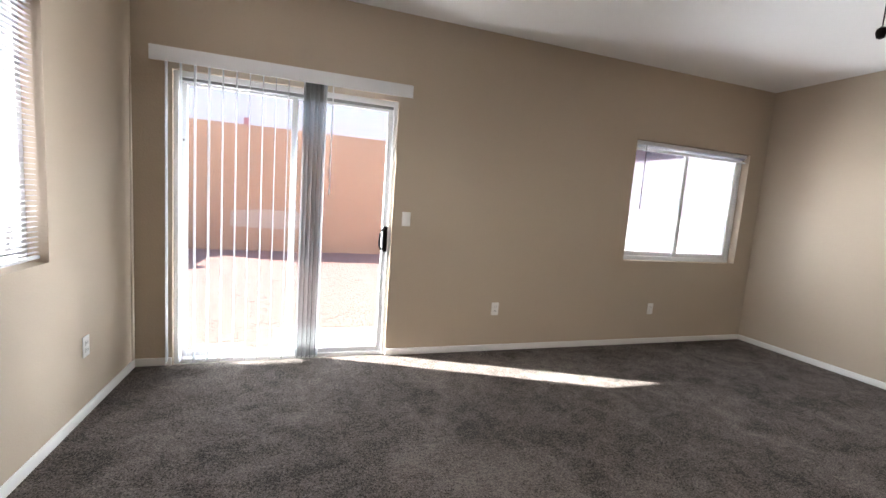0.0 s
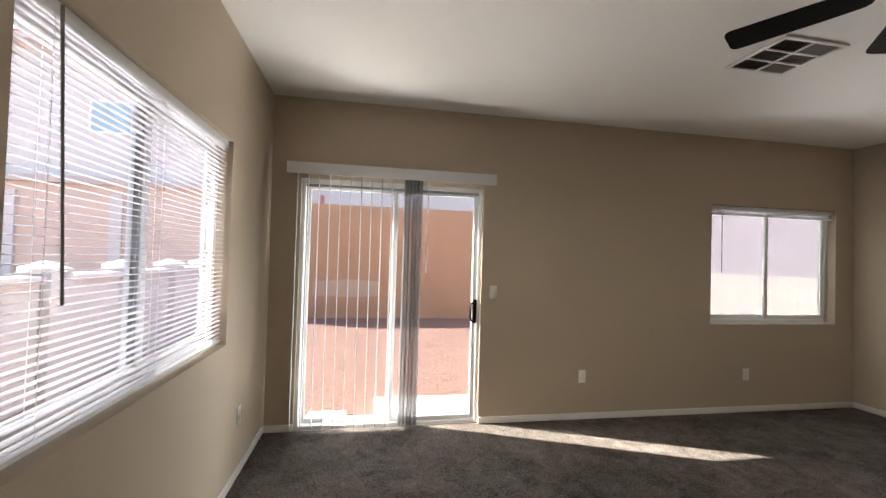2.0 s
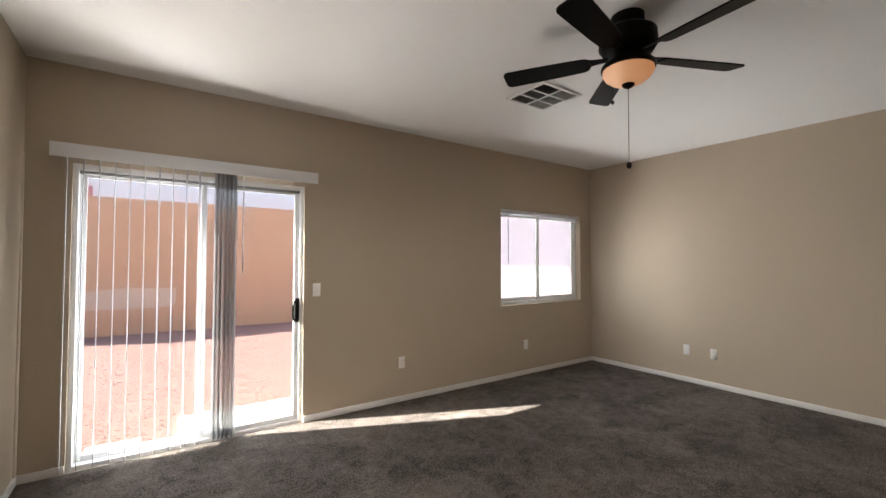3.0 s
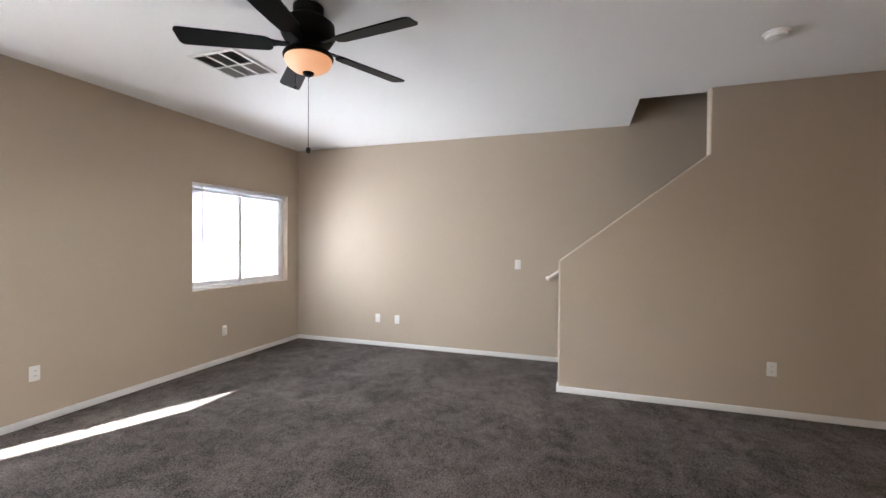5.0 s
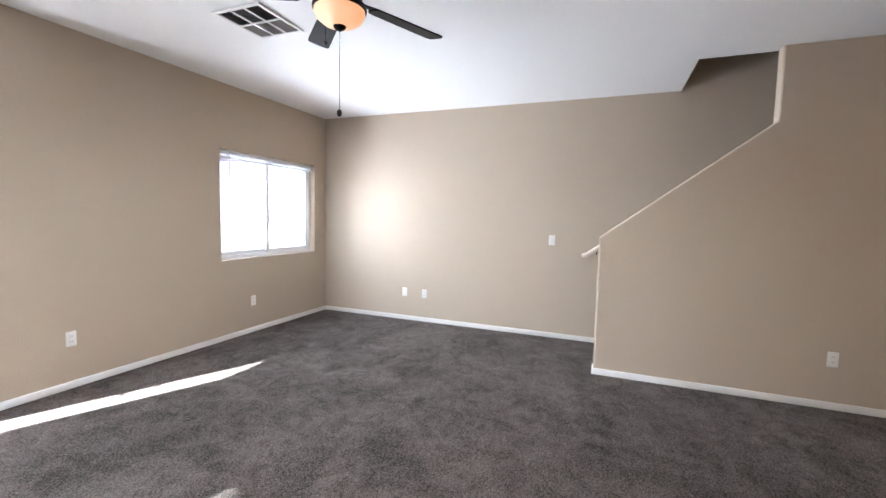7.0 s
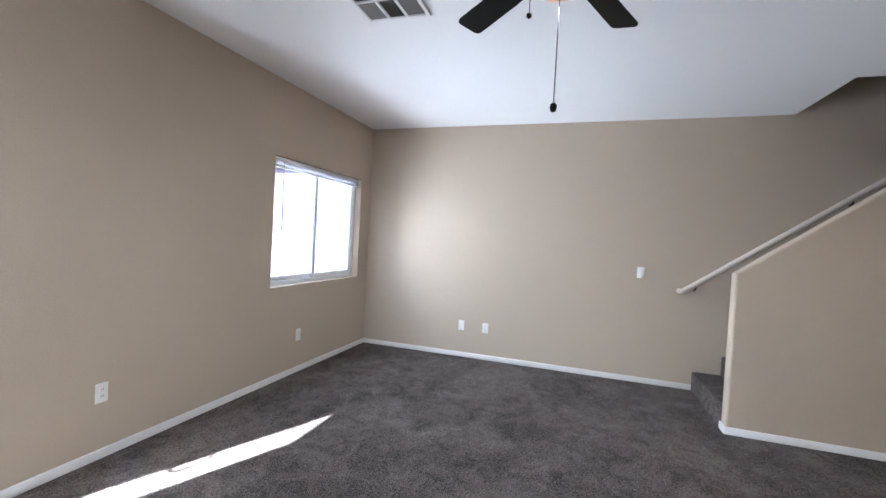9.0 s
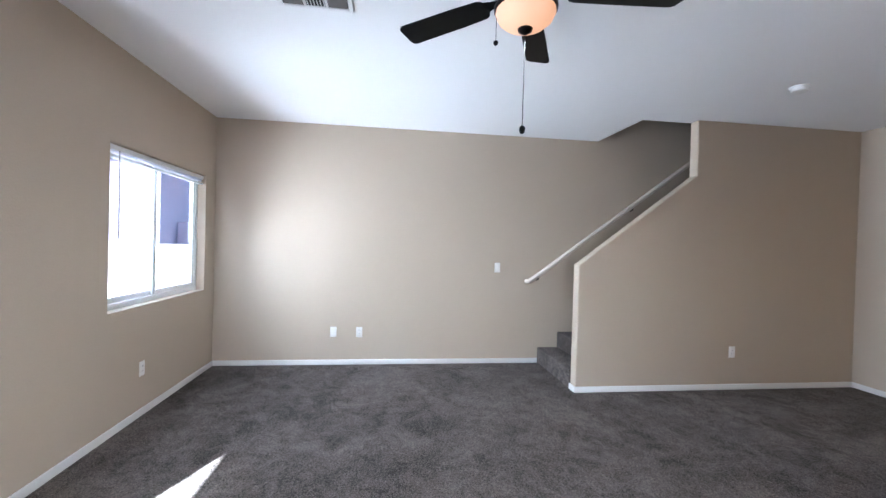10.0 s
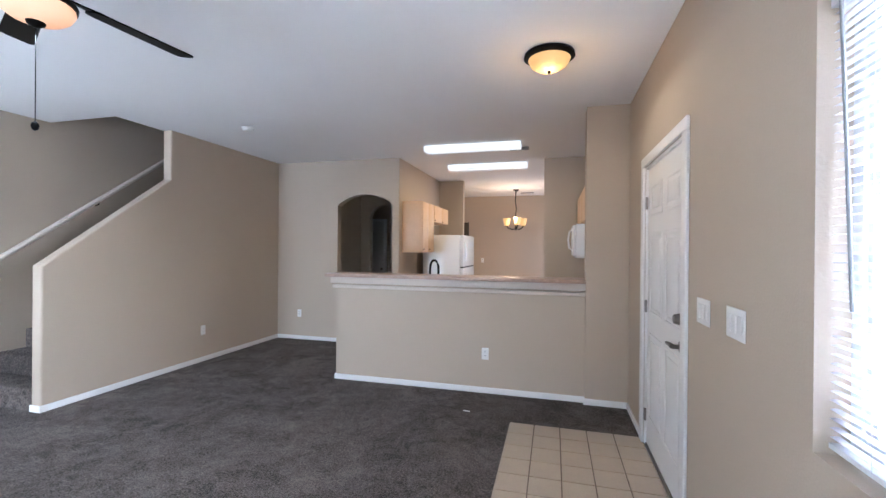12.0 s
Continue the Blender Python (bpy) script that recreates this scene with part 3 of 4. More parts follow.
# ---- other lamps ----
dome = thing("dome_light", "lit amber glass dome light with bronze rim", "ceiling light", (-0.3, -0.6, CEIL))
part("rim", lathe([(0, CEIL), (0.165, CEIL), (0.17, 2.735), (0.145, 2.72), (0, 2.72)], center=(-0.3, -0.6)), BLACK, dome)
part("glass_bowl", lathe([(0.14, 2.72), (0.12, 2.68), (0.07, 2.65), (0, 2.64)], center=(-0.3, -0.6)), LAMP_D, dome)
part("finial", lathe([(0, 2.645), (0.012, 2.64), (0.01, 2.625), (0, 2.62)], 12, (-0.3, -0.6)), BLACK, dome)
for y in (-2.9, -4.15):
    tubes = thing("fluorescent_fixture", "white ceiling fixture with glowing diffuser", "ceiling light", (0.66, y, CEIL), "kitchen ceiling fixtures")
    part("diffuser", rbox(0.06, 1.29, y - 0.09, y + 0.09, CEIL - 0.075, CEIL - 0.005, 0.015, 3), LAMP_F, tubes)

# ---- yard ----
bm = bmesh.new()
box(bm, -1500, 1500, YN + TH, 1500, -0.6, -0.10)
box(bm, -1500, XW - TH, -1500, YN + TH, -0.6, -0.10)
box(bm, XE + TH, 1500, -1500, YN + TH, -0.6, -0.10)
tagged(mesh_ob("ground", bm, GRAVEL), "pinkish gravel yard", "ground", kind="structure")
bm = bmesh.new()
box(bm, -0.09, 1.15, YN + TH + 0.02, 4.46, -0.12, -0.05)
structure("patio_slab", bm, CONC, "pale concrete pad outside the patio door", "pavement")
stone = thing("stepping_stone", "pale flat stepping stone lying in the gravel", "stepping stone", (-0.5, 4.05, -0.1))
part("slab", rbox(-0.72, -0.35, 3.95, 4.15, -0.11, -0.06, 0.015), CONC, stone)


def house(name, label, x0, x1, y0, y1, eave, ridge, material, windows=(), lower=None):
    """A house with storeys, a hipped roof with a fascia, and windows on its south side."""
    h = thing(name, label, "house", ((x0 + x1) / 2, (y0 + y1) / 2, -0.1))
    part("wall", rbox(x0, x1, y0, y1, -0.1, eave, 0), material, h, smooth=None)
    if lower:
        part("lower_wall", rbox(x0 + 0.3, x1 - 0.3, y0 - 0.4, y0, -0.1, lower, 0), BROWN, h, smooth=None)
        for i in range(6):
            x = x0 + 1.2 + i * (x1 - x0 - 2.4) / 5
            part("pilaster", rbox(x - 0.18, x + 0.18, y0 - 0.5, y0 - 0.4, -0.1, lower - 0.3, 0), PALE, h, smooth=None)
        part("cornice", rbox(x0, x1, y0 - 0.6, y0, lower, lower + 0.22, 0), STUCCO, h, smooth=None)
    part("fascia", rbox(x0 - 0.5, x1 + 0.5, y0 - 0.5, y1 + 0.5, eave, eave + 0.2, 0), PALE, h, smooth=None)
    bm = bmesh.new()
    m = min(x1 - x0, y1 - y0) / 2
    lo = [bm.verts.new(c) for c in ((x0 - 0.6, y0 - 0.6, eave + 0.2), (x1 + 0.6, y0 - 0.6, eave + 0.2), (x1 + 0.6, y1 + 0.6, eave + 0.2), (x0 - 0.6, y1 + 0.6, eave + 0.2))]
    a, b = bm.verts.new((x0 + m, (y0 + y1) / 2, ridge)), bm.verts.new((x1 - m + 0.01, (y0 + y1) / 2, ridge))
    for f in ((lo[0], lo[1], b, a), (lo[2], lo[3], a, b), (lo[1], lo[2], b), (lo[3], lo[0], a), tuple(lo)):
        bm.faces.new(f)
    bmesh.ops.recalc_face_normals(bm, faces=bm.faces)
    part("roof", bm, ROOFT, h, smooth=None)
    for x, z, w, hh in windows:
        f = part("window", rbox(x - w / 2 - 0.06, x + w / 2 + 0.06, y0 - 0.03, y0 + 0.01, z - hh / 2 - 0.06, z + hh / 2 + 0.06, 0.004), VINYL, h, smooth=None)
        part("pane", rbox(x - w / 2, x + w / 2, y0 - 0.04, y0 - 0.031, z - hh / 2, z + hh / 2, 0), DGLASS, f, smooth=None)
    return h

house("house", "pale two storey stucco house with brown ground floor", -22, -4.2, 16, 25, 8.2, 10.5, PALE, [(-9.0, 5.95, 1.2, 1.0), (-13.3, 5.9, 1.2, 1.0), (-6.2, 5.95, 1.0, 1.0)], 3.55)
house("house", "pale single storey stucco house behind the yard wall", -4.15, 9.5, 16.0, 26, 5.6, 8.0, BRIGHT, [(7.0, 2.0, 1.2, 1.0)])
house("house", "grey stucco house beyond the side yard wall", 9.3, 10.6, 6.3, 14.5, 3.3, 4.2, LILAC)
far_wall = tagged(new("far_wall"), "low grey stucco wall beside the far house", "wall", kind="structure")
part("wall", rbox(10.0, 10.2, -3, 6.29, -0.1, 1.75, 0), LILAC, far_wall, smooth=None)
# Its north end is set to cut the sun through the front window.
house("house", "pale two storey stucco house next door", -15, -5.6, -12, 4.17, 6.2, 8.2, STUCCO)
ubox = thing("utility_box", "small red box fixed to the pale house wall", "utility box", (-1.9, 15.9, 4.0))
part("box", rbox(-1.98, -1.84, 15.92, 15.999, 3.25, 3.65, 0.01), RED, ubox)

bm = bmesh.new()
box(bm, XW - TH - 0.02, XE + TH, YN + TH, 4.05, 2.64, 2.78)
structure("eave", bm, STUCCO, "stuccoed eave over the patio", "roof")
ROOF_TOP = bmesh.new()
box(ROOF_TOP, XW - TH, 3.7, YD - TH, YN + TH, 3.06, 3.2)
structure("roof", ROOF_TOP, ROOFT, "flat covering over the low rooms", "roof")


def block_run(x0, x1, y, face, top, axis):
    """Places of the blocks of a wall in running bond: u0, u1, z0, z1."""
    out, z, row = [], -0.1, 0
    while z < top - 0.05:
        u = x0 - (0.2 if row % 2 else 0.0)
        while u < x1:
            a, b = max(u, x0), min(u + 0.4, x1)
            if b - a > 0.03:
                out.append((a + 0.0025, b - 0.0025, z + 0.0025, z + 0.1975))
            u += 0.4
        z += 0.2
        row += 1
    return out

bm = bmesh.new()
box(bm, -3.6, 7.6, 10.5, 10.69, -0.1, 2.6)
yard_wall = structure("yard_wall", bm, BLOCK, "orange painted block wall round the yard", "wall")
structure("paint_patch", prism([(-1.5, 0.44), (-0.4, 0.42), (0.1, 0.46), (0.12, 0.82), (-0.7, 0.86), (-1.48, 0.8)], "y", 10.484, 10.49), PATCHP, "pale patch of paint on the orange block wall", "paint patch")
bm = bmesh.new()
box(bm, 7.51, 7.69, 3.0, 10.5, -0.1, 1.2)
side_wall = structure("yard_wall", bm, PALE, "pale painted low block wall beside the yard", "wall")
bm = bmesh.new()
for u0, u1, z0, z1 in block_run(3.0, 10.5, 0, 0, 1.2, "x"):
    box(bm, 7.49, 7.512, u0, u1, z0, z1)
tagged(mesh_ob("yard_wall_block", bm, PALE), "pale painted wall blocks", "wall block", kind="stuff")

fence = thing("garden_wall", "white stucco garden wall with capped posts", "garden wall", (-3.4, 7.4, -0.1))
part("panel", rbox(-3.46, -3.34, 0.0, 10.5, -0.1, 1.08, 0.01), PALE, fence)
part("coping", rbox(-3.52, -3.28, 0.0, 10.5, 1.081, 1.16, 0.01), PALE, fence)
for i in range(7):
    y = 2.1 + i * 1.35
    post = part("post", rbox(-3.56, -3.24, y - 0.16, y + 0.16, -0.1, 1.2, 0.01), PALE, fence)
    part("cap", lathe([(0, 1.2), (0.25, 1.2), (0.25, 1.235), (0.06, 1.3), (0, 1.31)], 4, (-3.4, y)), PALE, post, smooth=None)

# ---- front door details ----
for y0, y1 in ((-0.98, -0.64), (-0.55, -0.21)):
    for z0, z1 in ((0.22, 0.84), (0.98, 1.56), (1.68, 1.9)):
        for a in ((y0, y1, z0, z0 + 0.022), (y0, y1, z1 - 0.022, z1), (y0, y0 + 0.022, z0 + 0.022, z1 - 0.022), (y1 - 0.022, y1, z0 + 0.022, z1 - 0.022)):
            part("panel_moulding", rbox(XW - 0.017, XW - 0.0115, a[0], a[1], a[2], a[3], 0.003), WHITE, fd)
        part("raised_panel", rbox(XW - 0.017, XW - 0.0115, y0 + 0.05, y1 - 0.05, z0 + 0.05, z1 - 0.05, 0.004), WHITE, fd)
for a in ((-1.075, -1.055, 0, 2.05), (-0.135, -0.115, 0, 2.05), (-1.055, -0.135, 2.03, 2.05)):
    part("jamb", rbox(XW - TH, XW - 0.001, a[0], a[1], a[2], a[3], 0.001), WHITE, fd)
part("threshold", rbox(XW - TH, XW - 0.005, -1.055, -0.135, -0.01, 0.012, 0.003), METAL, fd)
for z in (0.22, 1.02, 1.78):
    part("hinge", rbox(XW - 0.012, XW + 0.004, -1.068, -1.046, z - 0.045, z + 0.045, 0.002), METAL, fd)


def turned_x(profile, y, z, x, n=20):
    """A turned piece whose axis points along x."""
    bm = lathe(profile, n)
    bmesh.ops.rotate(bm, verts=bm.verts, matrix=Matrix.Rotation(radians(90), 3, "Y"))
    bmesh.ops.translate(bm, verts=bm.verts, vec=(x, y, z))
    return bm

dead = part("deadbolt", turned_x([(0, 0), (0.033, 0), (0.033, 0.012), (0.024, 0.042), (0, 0.044)], -0.2, 1.06, XW - 0.016), METAL, fd)
part("handle_rose", turned_x([(0, 0), (0.034, 0), (0.03, 0.012), (0.012, 0.016), (0.012, 0.05), (0, 0.05)], -0.2, 0.91, XW - 0.016), METAL, fd)
part("door_handle", tube([(XW + 0.032, -0.2, 0.912), (XW + 0.036, -0.25, 0.914), (XW + 0.034, -0.31, 0.908)], [0.014, 0.012, 0.009]), METAL, fd)

# ---- patio door handle ----
hx = 0.752
dh = part("door_handle", rbox(hx - 0.018, hx + 0.018, YN + 0.018, YN + 0.04, 0.88, 1.09, 0.006), BLACK, sd)
part("grip", tube([(hx - 0.01, YN + 0.025, 1.07), (hx - 0.035, YN - 0.01, 1.06), (hx - 0.05, YN - 0.024, 1.03), (hx - 0.052, YN - 0.026, 0.98), (hx - 0.05, YN - 0.024, 0.93), (hx - 0.035, YN - 0.01, 0.905), (hx - 0.01, YN + 0.025, 0.9)], 0.009), BLACK, dh)
part("wand", tube([(0.29, YN - 0.09, 2.12), (0.288, YN - 0.09, 1.32)], 0.004, 8), VINYL, val)


# ---- switches and outlets ----
def plate(kind, label, x, y, z, facing, gangs=1, category="wall plate"):
    """A wall plate with a rocker or two sockets. facing: n, s, e, w is the wall that it hangs on."""
    turn = {"n": 0, "e": -90, "s": 180, "w": 90}[facing]
    t = thing(kind, label, category, (x, y, z), "wall plates")
    def put(name, bm, material, parent):
        bmesh.ops.rotate(bm, verts=bm.verts, matrix=Matrix.Rotation(radians(turn), 3, "Z"))
        bmesh.ops.translate(bm, verts=bm.verts, vec=(x, y, z))
        return part(name, bm, material, parent)
    w = 0.035 + 0.023 * (gangs - 1)
    put("cover", rbox(-w, w, -0.006, -0.0005, -0.0585, 0.0585, 0.003), PLATE, t)
    for g in range(gangs):
        c = (g - (gangs - 1) / 2) * 0.046
        if kind == "light_switch":
            put("rocker", rbox(c - 0.016, c + 0.016, -0.0095, -0.006, -0.033, 0.033, 0.0015), PLATE, t)
        elif kind == "power_outlet":
            for dz in (-0.02, 0.02):
                put("socket", rbox(c - 0.016, c + 0.016, -0.009, -0.006, dz - 0.014, dz + 0.014, 0.003), PLATE, t)
                for dx in (-0.006, 0.006):
                    put("slot", rbox(c + dx - 0.0012, c + dx + 0.0012, -0.0096, -0.009, dz - 0.004, dz + 0.006, 0), DARKV, t)
    return t

plate("light_switch", "white rocker switch beside the patio door", 1.11 - 0.195, YN, 1.161, "n")
plate("power_outlet", "white power outlet low on the beige wall", 1.793, YN, 0.392, "n")
plate("power_outlet", "white power outlet below the corner window", 3.58, YN, 0.373, "n")
plate("power_outlet", "white power outlet between window and corner", XW, 2.862, 0.392, "w")
plate("power_outlet", "white power outlet below the front window", XW, 1.148, 0.345, "w")
plate("light_switch", "white wide switch plate beside the front door", XW, 0.19, 1.158, "w", 3)
plate("light_switch", "white wide switch plate near the front window", XW, 0.535, 1.163, "w", 3)
plate("light_switch", "white rocker switch near the stair foot", XE, 0.302, 1.158, "e")
plate("cable_outlet", "white blank cable plate low on the long wall", XE, 2.218, 0.378, "e")
plate("power_outlet", "white power outlet low on the long wall", XE, 1.926, 0.375, "e")
plate("power_outlet", "white power outlet on the stair wall", XS, -1.941, 0.389, "e")
plate("power_outlet", "white power outlet beside the arched opening", 3.491, YA, 0.404, "s")
plate("power_outlet", "white power outlet on the bar wall", 0.309, YB, 0.39, "s")
plate("power_outlet", "white power outlet on the dining wall", 1.4, YD, 1.14, "s")

# ---- ceiling pieces ----
det = thing("smoke_detector", "round white plastic smoke detector under the ceiling", "smoke detector", (2.95, -1.6, CEIL))
part("base", lathe([(0, CEIL), (0.07, CEIL), (0.07, CEIL - 0.012), (0, CEIL - 0.012)], 28, (2.95, -1.6)), PLATE, det)
part("cover", lathe([(0, CEIL - 0.012), (0.062, CEIL - 0.012), (0.058, CEIL - 0.035), (0.045, CEIL - 0.042), (0, CEIL - 0.044)], 28, (2.95, -1.6)), PLATE, det)

VX0, VX1, VY0, VY1 = 2.045, 2.485, 1.85, 2.26
vent = thing("ceiling_vent", "white square ceiling register with dark louvre panels", "ceiling vent", (2.265, 2.055, CEIL))
part("backing", rbox(VX0 + 0.02, VX1 - 0.02, VY0 + 0.02, VY1 - 0.02, CEIL - 0.003, CEIL - 0.001, 0), DARKV, vent, smooth=None)
for a in ((VX0, VX1, VY0, VY0 + 0.025), (VX0, VX1, VY1 - 0.025, VY1), (VX0, VX0 + 0.025, VY0 + 0.025, VY1 - 0.025), (VX1 - 0.025, VX1, VY0 + 0.025, VY1 - 0.025)):
    part("frame", rbox(*a, CEIL - 0.014, CEIL - 0.003, 0.003), WHITE, vent)
bars = [VX0 + 0.025 + (VX1 - VX0 - 0.05) * k / 2 for k in (1,)]
part("divider", rbox(bars[0] - 0.008, bars[0] + 0.008, VY0 + 0.025, VY1 - 0.025, CEIL - 0.014, CEIL - 0.003, 0.002), WHITE, vent)
for k in (1, 2):
    y = VY0 + 0.025 + (VY1 - VY0 - 0.05) * k / 3
    part("divider", rbox(VX0 + 0.025, VX1 - 0.025, y - 0.008, y + 0.008, CEIL - 0.0135, CEIL - 0.0035, 0.002), WHITE, vent)
for i in range(2):
    for j in range(3):
        cx0 = VX0 + 0.03 + i * (VX1 - VX0 - 0.05) / 2
        cy0 = VY0 + 0.03 + j * (VY1 - VY0 - 0.05) / 3
        w, h = (VX1 - VX0 - 0.05) / 2 - 0.012, (VY1 - VY0 - 0.05) / 3 - 0.012
        along_x = (i + j) % 2 == 0
        n = 8 if not along_x else 6
        louvre = WHITE if (i, j) == (1, 1) else LOUVRE
        for k in range(n):
            bm = bmesh.new()
            if along_x:
                box(bm, -w / 2, w / 2, -0.0065, 0.0065, -0.0006, 0.0006)
                bmesh.ops.rotate(bm, verts=bm.verts, matrix=Matrix.Rotation(radians(50), 3, "X"))
                bmesh.ops.translate(bm, verts=bm.verts, vec=(cx0 + w / 2, cy0 + h * (k + 0.5) / n, CEIL - 0.009))
            else:
                box(bm, -0.0065, 0.0065, -h / 2, h / 2, -0.0006, 0.0006)
                bmesh.ops.rotate(bm, verts=bm.verts, matrix=Matrix.Rotation(radians(50 if i else -50), 3, "Y"))
                bmesh.ops.translate(bm, verts=bm.verts, vec=(cx0 + w * (k + 0.5) / n, cy0 + h / 2, CEIL - 0.009))
            part("slat", bm, louvre, vent, smooth=None)
kv = thing("ceiling_vent", "small grey ceiling vent beside the kitchen fixture", "ceiling vent", (0.1, -3.2, CEIL))
part("frame", rbox(-0.02, 0.24, -3.28, -3.13, CEIL - 0.01, CEIL - 0.001, 0.003), GREY, kv)
for k in range(5):
    part("slat", rbox(0.0, 0.22, -3.265 + 0.027 * k, -3.255 + 0.027 * k, CEIL - 0.016, CEIL - 0.01, 0.001), GREY, kv)
part("second_chain", tube([(FX + 0.04, FY + 0.121, 2.47), (FX + 0.04, FY + 0.121, 2.34)], 0.0015, 6), BLACK, fan)
part("second_knob", lathe([(0, 2.342), (0.01, 2.336), (0.011, 2.325), (0, 2.315)], 10, (FX + 0.04, FY + 0.121)), BLACK, fan)
wand = part("wand", tube([(-0.985, 1.13, 2.06), (-0.985, 1.18, 1.3)], 0.0045, 8), GREY, front_blind)

# ---- kitchen ----
XF = 1.54
cab = thing("wall_cabinet", "maple wall cabinet with flat doors beside the fridge", "cabinet", (1.72, -3.9, 1.37))
part("body", rbox(XF, XK1 - 0.002, -4.12, -3.53, 1.37, 2.13, 0.003), MAPLE, cab)
for y0, y1 in ((-4.11, -3.83), (-3.82, -3.54)):
    d = part("door", rbox(XF - 0.018, XF - 0.001, y0, y1, 1.375, 2.125, 0.003), MAPLE, cab)
    part("knob", rbox(XF - 0.03, XF - 0.018, y1 - 0.05, y1 - 0.02, 1.41, 1.425, 0.003), BLACK, d)
cab2 = thing("wall_cabinet", "short maple wall cabinet over the fridge", "cabinet", (1.72, -4.5, 1.87))
part("body", rbox(XF, XK1 - 0.002, -5.05, -4.125, 1.86, 2.13, 0.003), MAPLE, cab2)
for y0, y1 in ((-5.04, -4.6), (-4.59, -4.13)):
    d = part("door", rbox(XF - 0.018, XF - 0.001, y0, y1, 1.865, 2.125, 0.003), MAPLE, cab2)
    part("knob", rbox(XF - 0.03, XF - 0.018, y1 - 0.05, y1 - 0.02, 1.88, 1.895, 0.003), BLACK, d)
fr = thing("refrigerator", "white top freezer refrigerator with pale handles", "refrigerator", (1.4, -4.6, 0))
part("body", rbox(1.115, XK1 - 0.12, -5.1, -4.2, 0.02, 1.65, 0.008), APPL, fr)
for z0, z1 in ((0.06, 1.12), (1.14, 1.65)):
    d = part("door", rbox(1.05, 1.11, -5.1, -4.2, z0, z1, 0.012, 3), APPL, fr)
    part("handle", tube([(1.05, -4.25, z0 + 0.08 if z0 > 1 else z1 - 0.06), (1.01, -4.25, z0 + 0.1 if z0 > 1 else z1 - 0.08), (1.01, -4.25, z1 - 0.1 if z0 > 1 else z1 - 0.4), (1.05, -4.25, z1 - 0.08 if z0 > 1 else z1 - 0.42)], 0.012), APPL, d)
part("seam", rbox(1.06, 1.105, -5.095, -4.205, 1.121, 1.139, 0), DARKV, fr)
bc = thing("base_cabinet", "maple base cabinet run behind the bar wall", "cabinet", (0.6, -2.2, 0))
part("body", rbox(XK0 + 0.002, 1.8, -2.5, YB - 0.122, 0.1, 0.87, 0.003), MAPLE, bc)
for i in range(4):
    x = -0.6 + i * 0.6
    part("door", rbox(x + 0.01, x + 0.58, -2.52, -2.501, 0.12, 0.85, 0.003), MAPLE, bc)
kt = thing("worktop", "speckled beige worktop behind the bar wall", "countertop", (0.6, -2.2, 0.87))
part("slab", rbox(XK0 + 0.002, 1.82, -2.54, YB - 0.122, 0.872, 0.91, 0.004), STONE, kt)
fa = thing("faucet", "dark gooseneck kitchen faucet on the worktop", "faucet", (0.86, -2.05, 0.91))
pts = [(0.86, -2.02, 0.95), (0.86, -2.02, 1.2)] + [(0.86 + 0.05 - 0.05 * math.cos(math.pi * k / 10), -2.02 - 0.02 * k / 10, 1.21 + 0.095 * math.sin(math.pi * k / 10)) for k in range(11)] + [(0.965, -2.045, 1.13)]
part("spout", tube(pts, 0.013, 12), BLACK, fa)
part("base", lathe([(0, 0.911), (0.028, 0.911), (0.026, 0.93), (0.016, 0.95), (0, 0.95)], 20, (0.86, -2.02)), BLACK, fa)
mw = thing("microwave", "white over range microwave with curved handle", "microwave", (-0.78, -3.3, 1.33))
part("body", rbox(XW + 0.002, -0.6, -3.7, -2.95, 1.33, 1.745, 0.008), APPL, mw)
d = part("door", rbox(-0.599, -0.565, -3.5, -2.955, 1.36, 1.73, 0.008), APPL, mw)
part("handle", tube([(-0.57, -3.0, 1.41), (-0.525, -3.0, 1.45), (-0.51, -3.0, 1.55), (-0.525, -3.0, 1.65), (-0.57, -3.0, 1.69)], 0.011), APPL, d)
part("control_panel", rbox(-0.599, -0.57, -3.695, -3.51, 1.36, 1.73, 0.004), DARKV, mw)
cab3 = thing("wall_cabinet", "maple wall cabinet above the microwave", "cabinet", (-0.83, -3.3, 1.75))
part("body", rbox(XW + 0.002, -0.68, -3.88, -2.3, 1.75, 2.13, 0.003), MAPLE, cab3)
for y0, y1 in ((-3.87, -3.37), (-3.36, -2.84), (-2.83, -2.31)):
    part("door", rbox(-0.679, -0.66, y0, y1, 1.755, 2.125, 0.003), MAPLE, cab3)
rg = thing("range", "white electric range under the microwave", "stove", (-0.7, -3.3, 0))
part("body", rbox(XW + 0.002, -0.36, -3.7, -2.95, 0.02, 0.9, 0.006), APPL, rg)
part("cooktop", rbox(XW + 0.002, -0.35, -3.7, -2.95, 0.901, 0.915, 0.004), DARKV, rg)
part("oven_door", rbox(-0.359, -0.33, -3.68, -2.97, 0.2, 0.8, 0.01), APPL, rg)

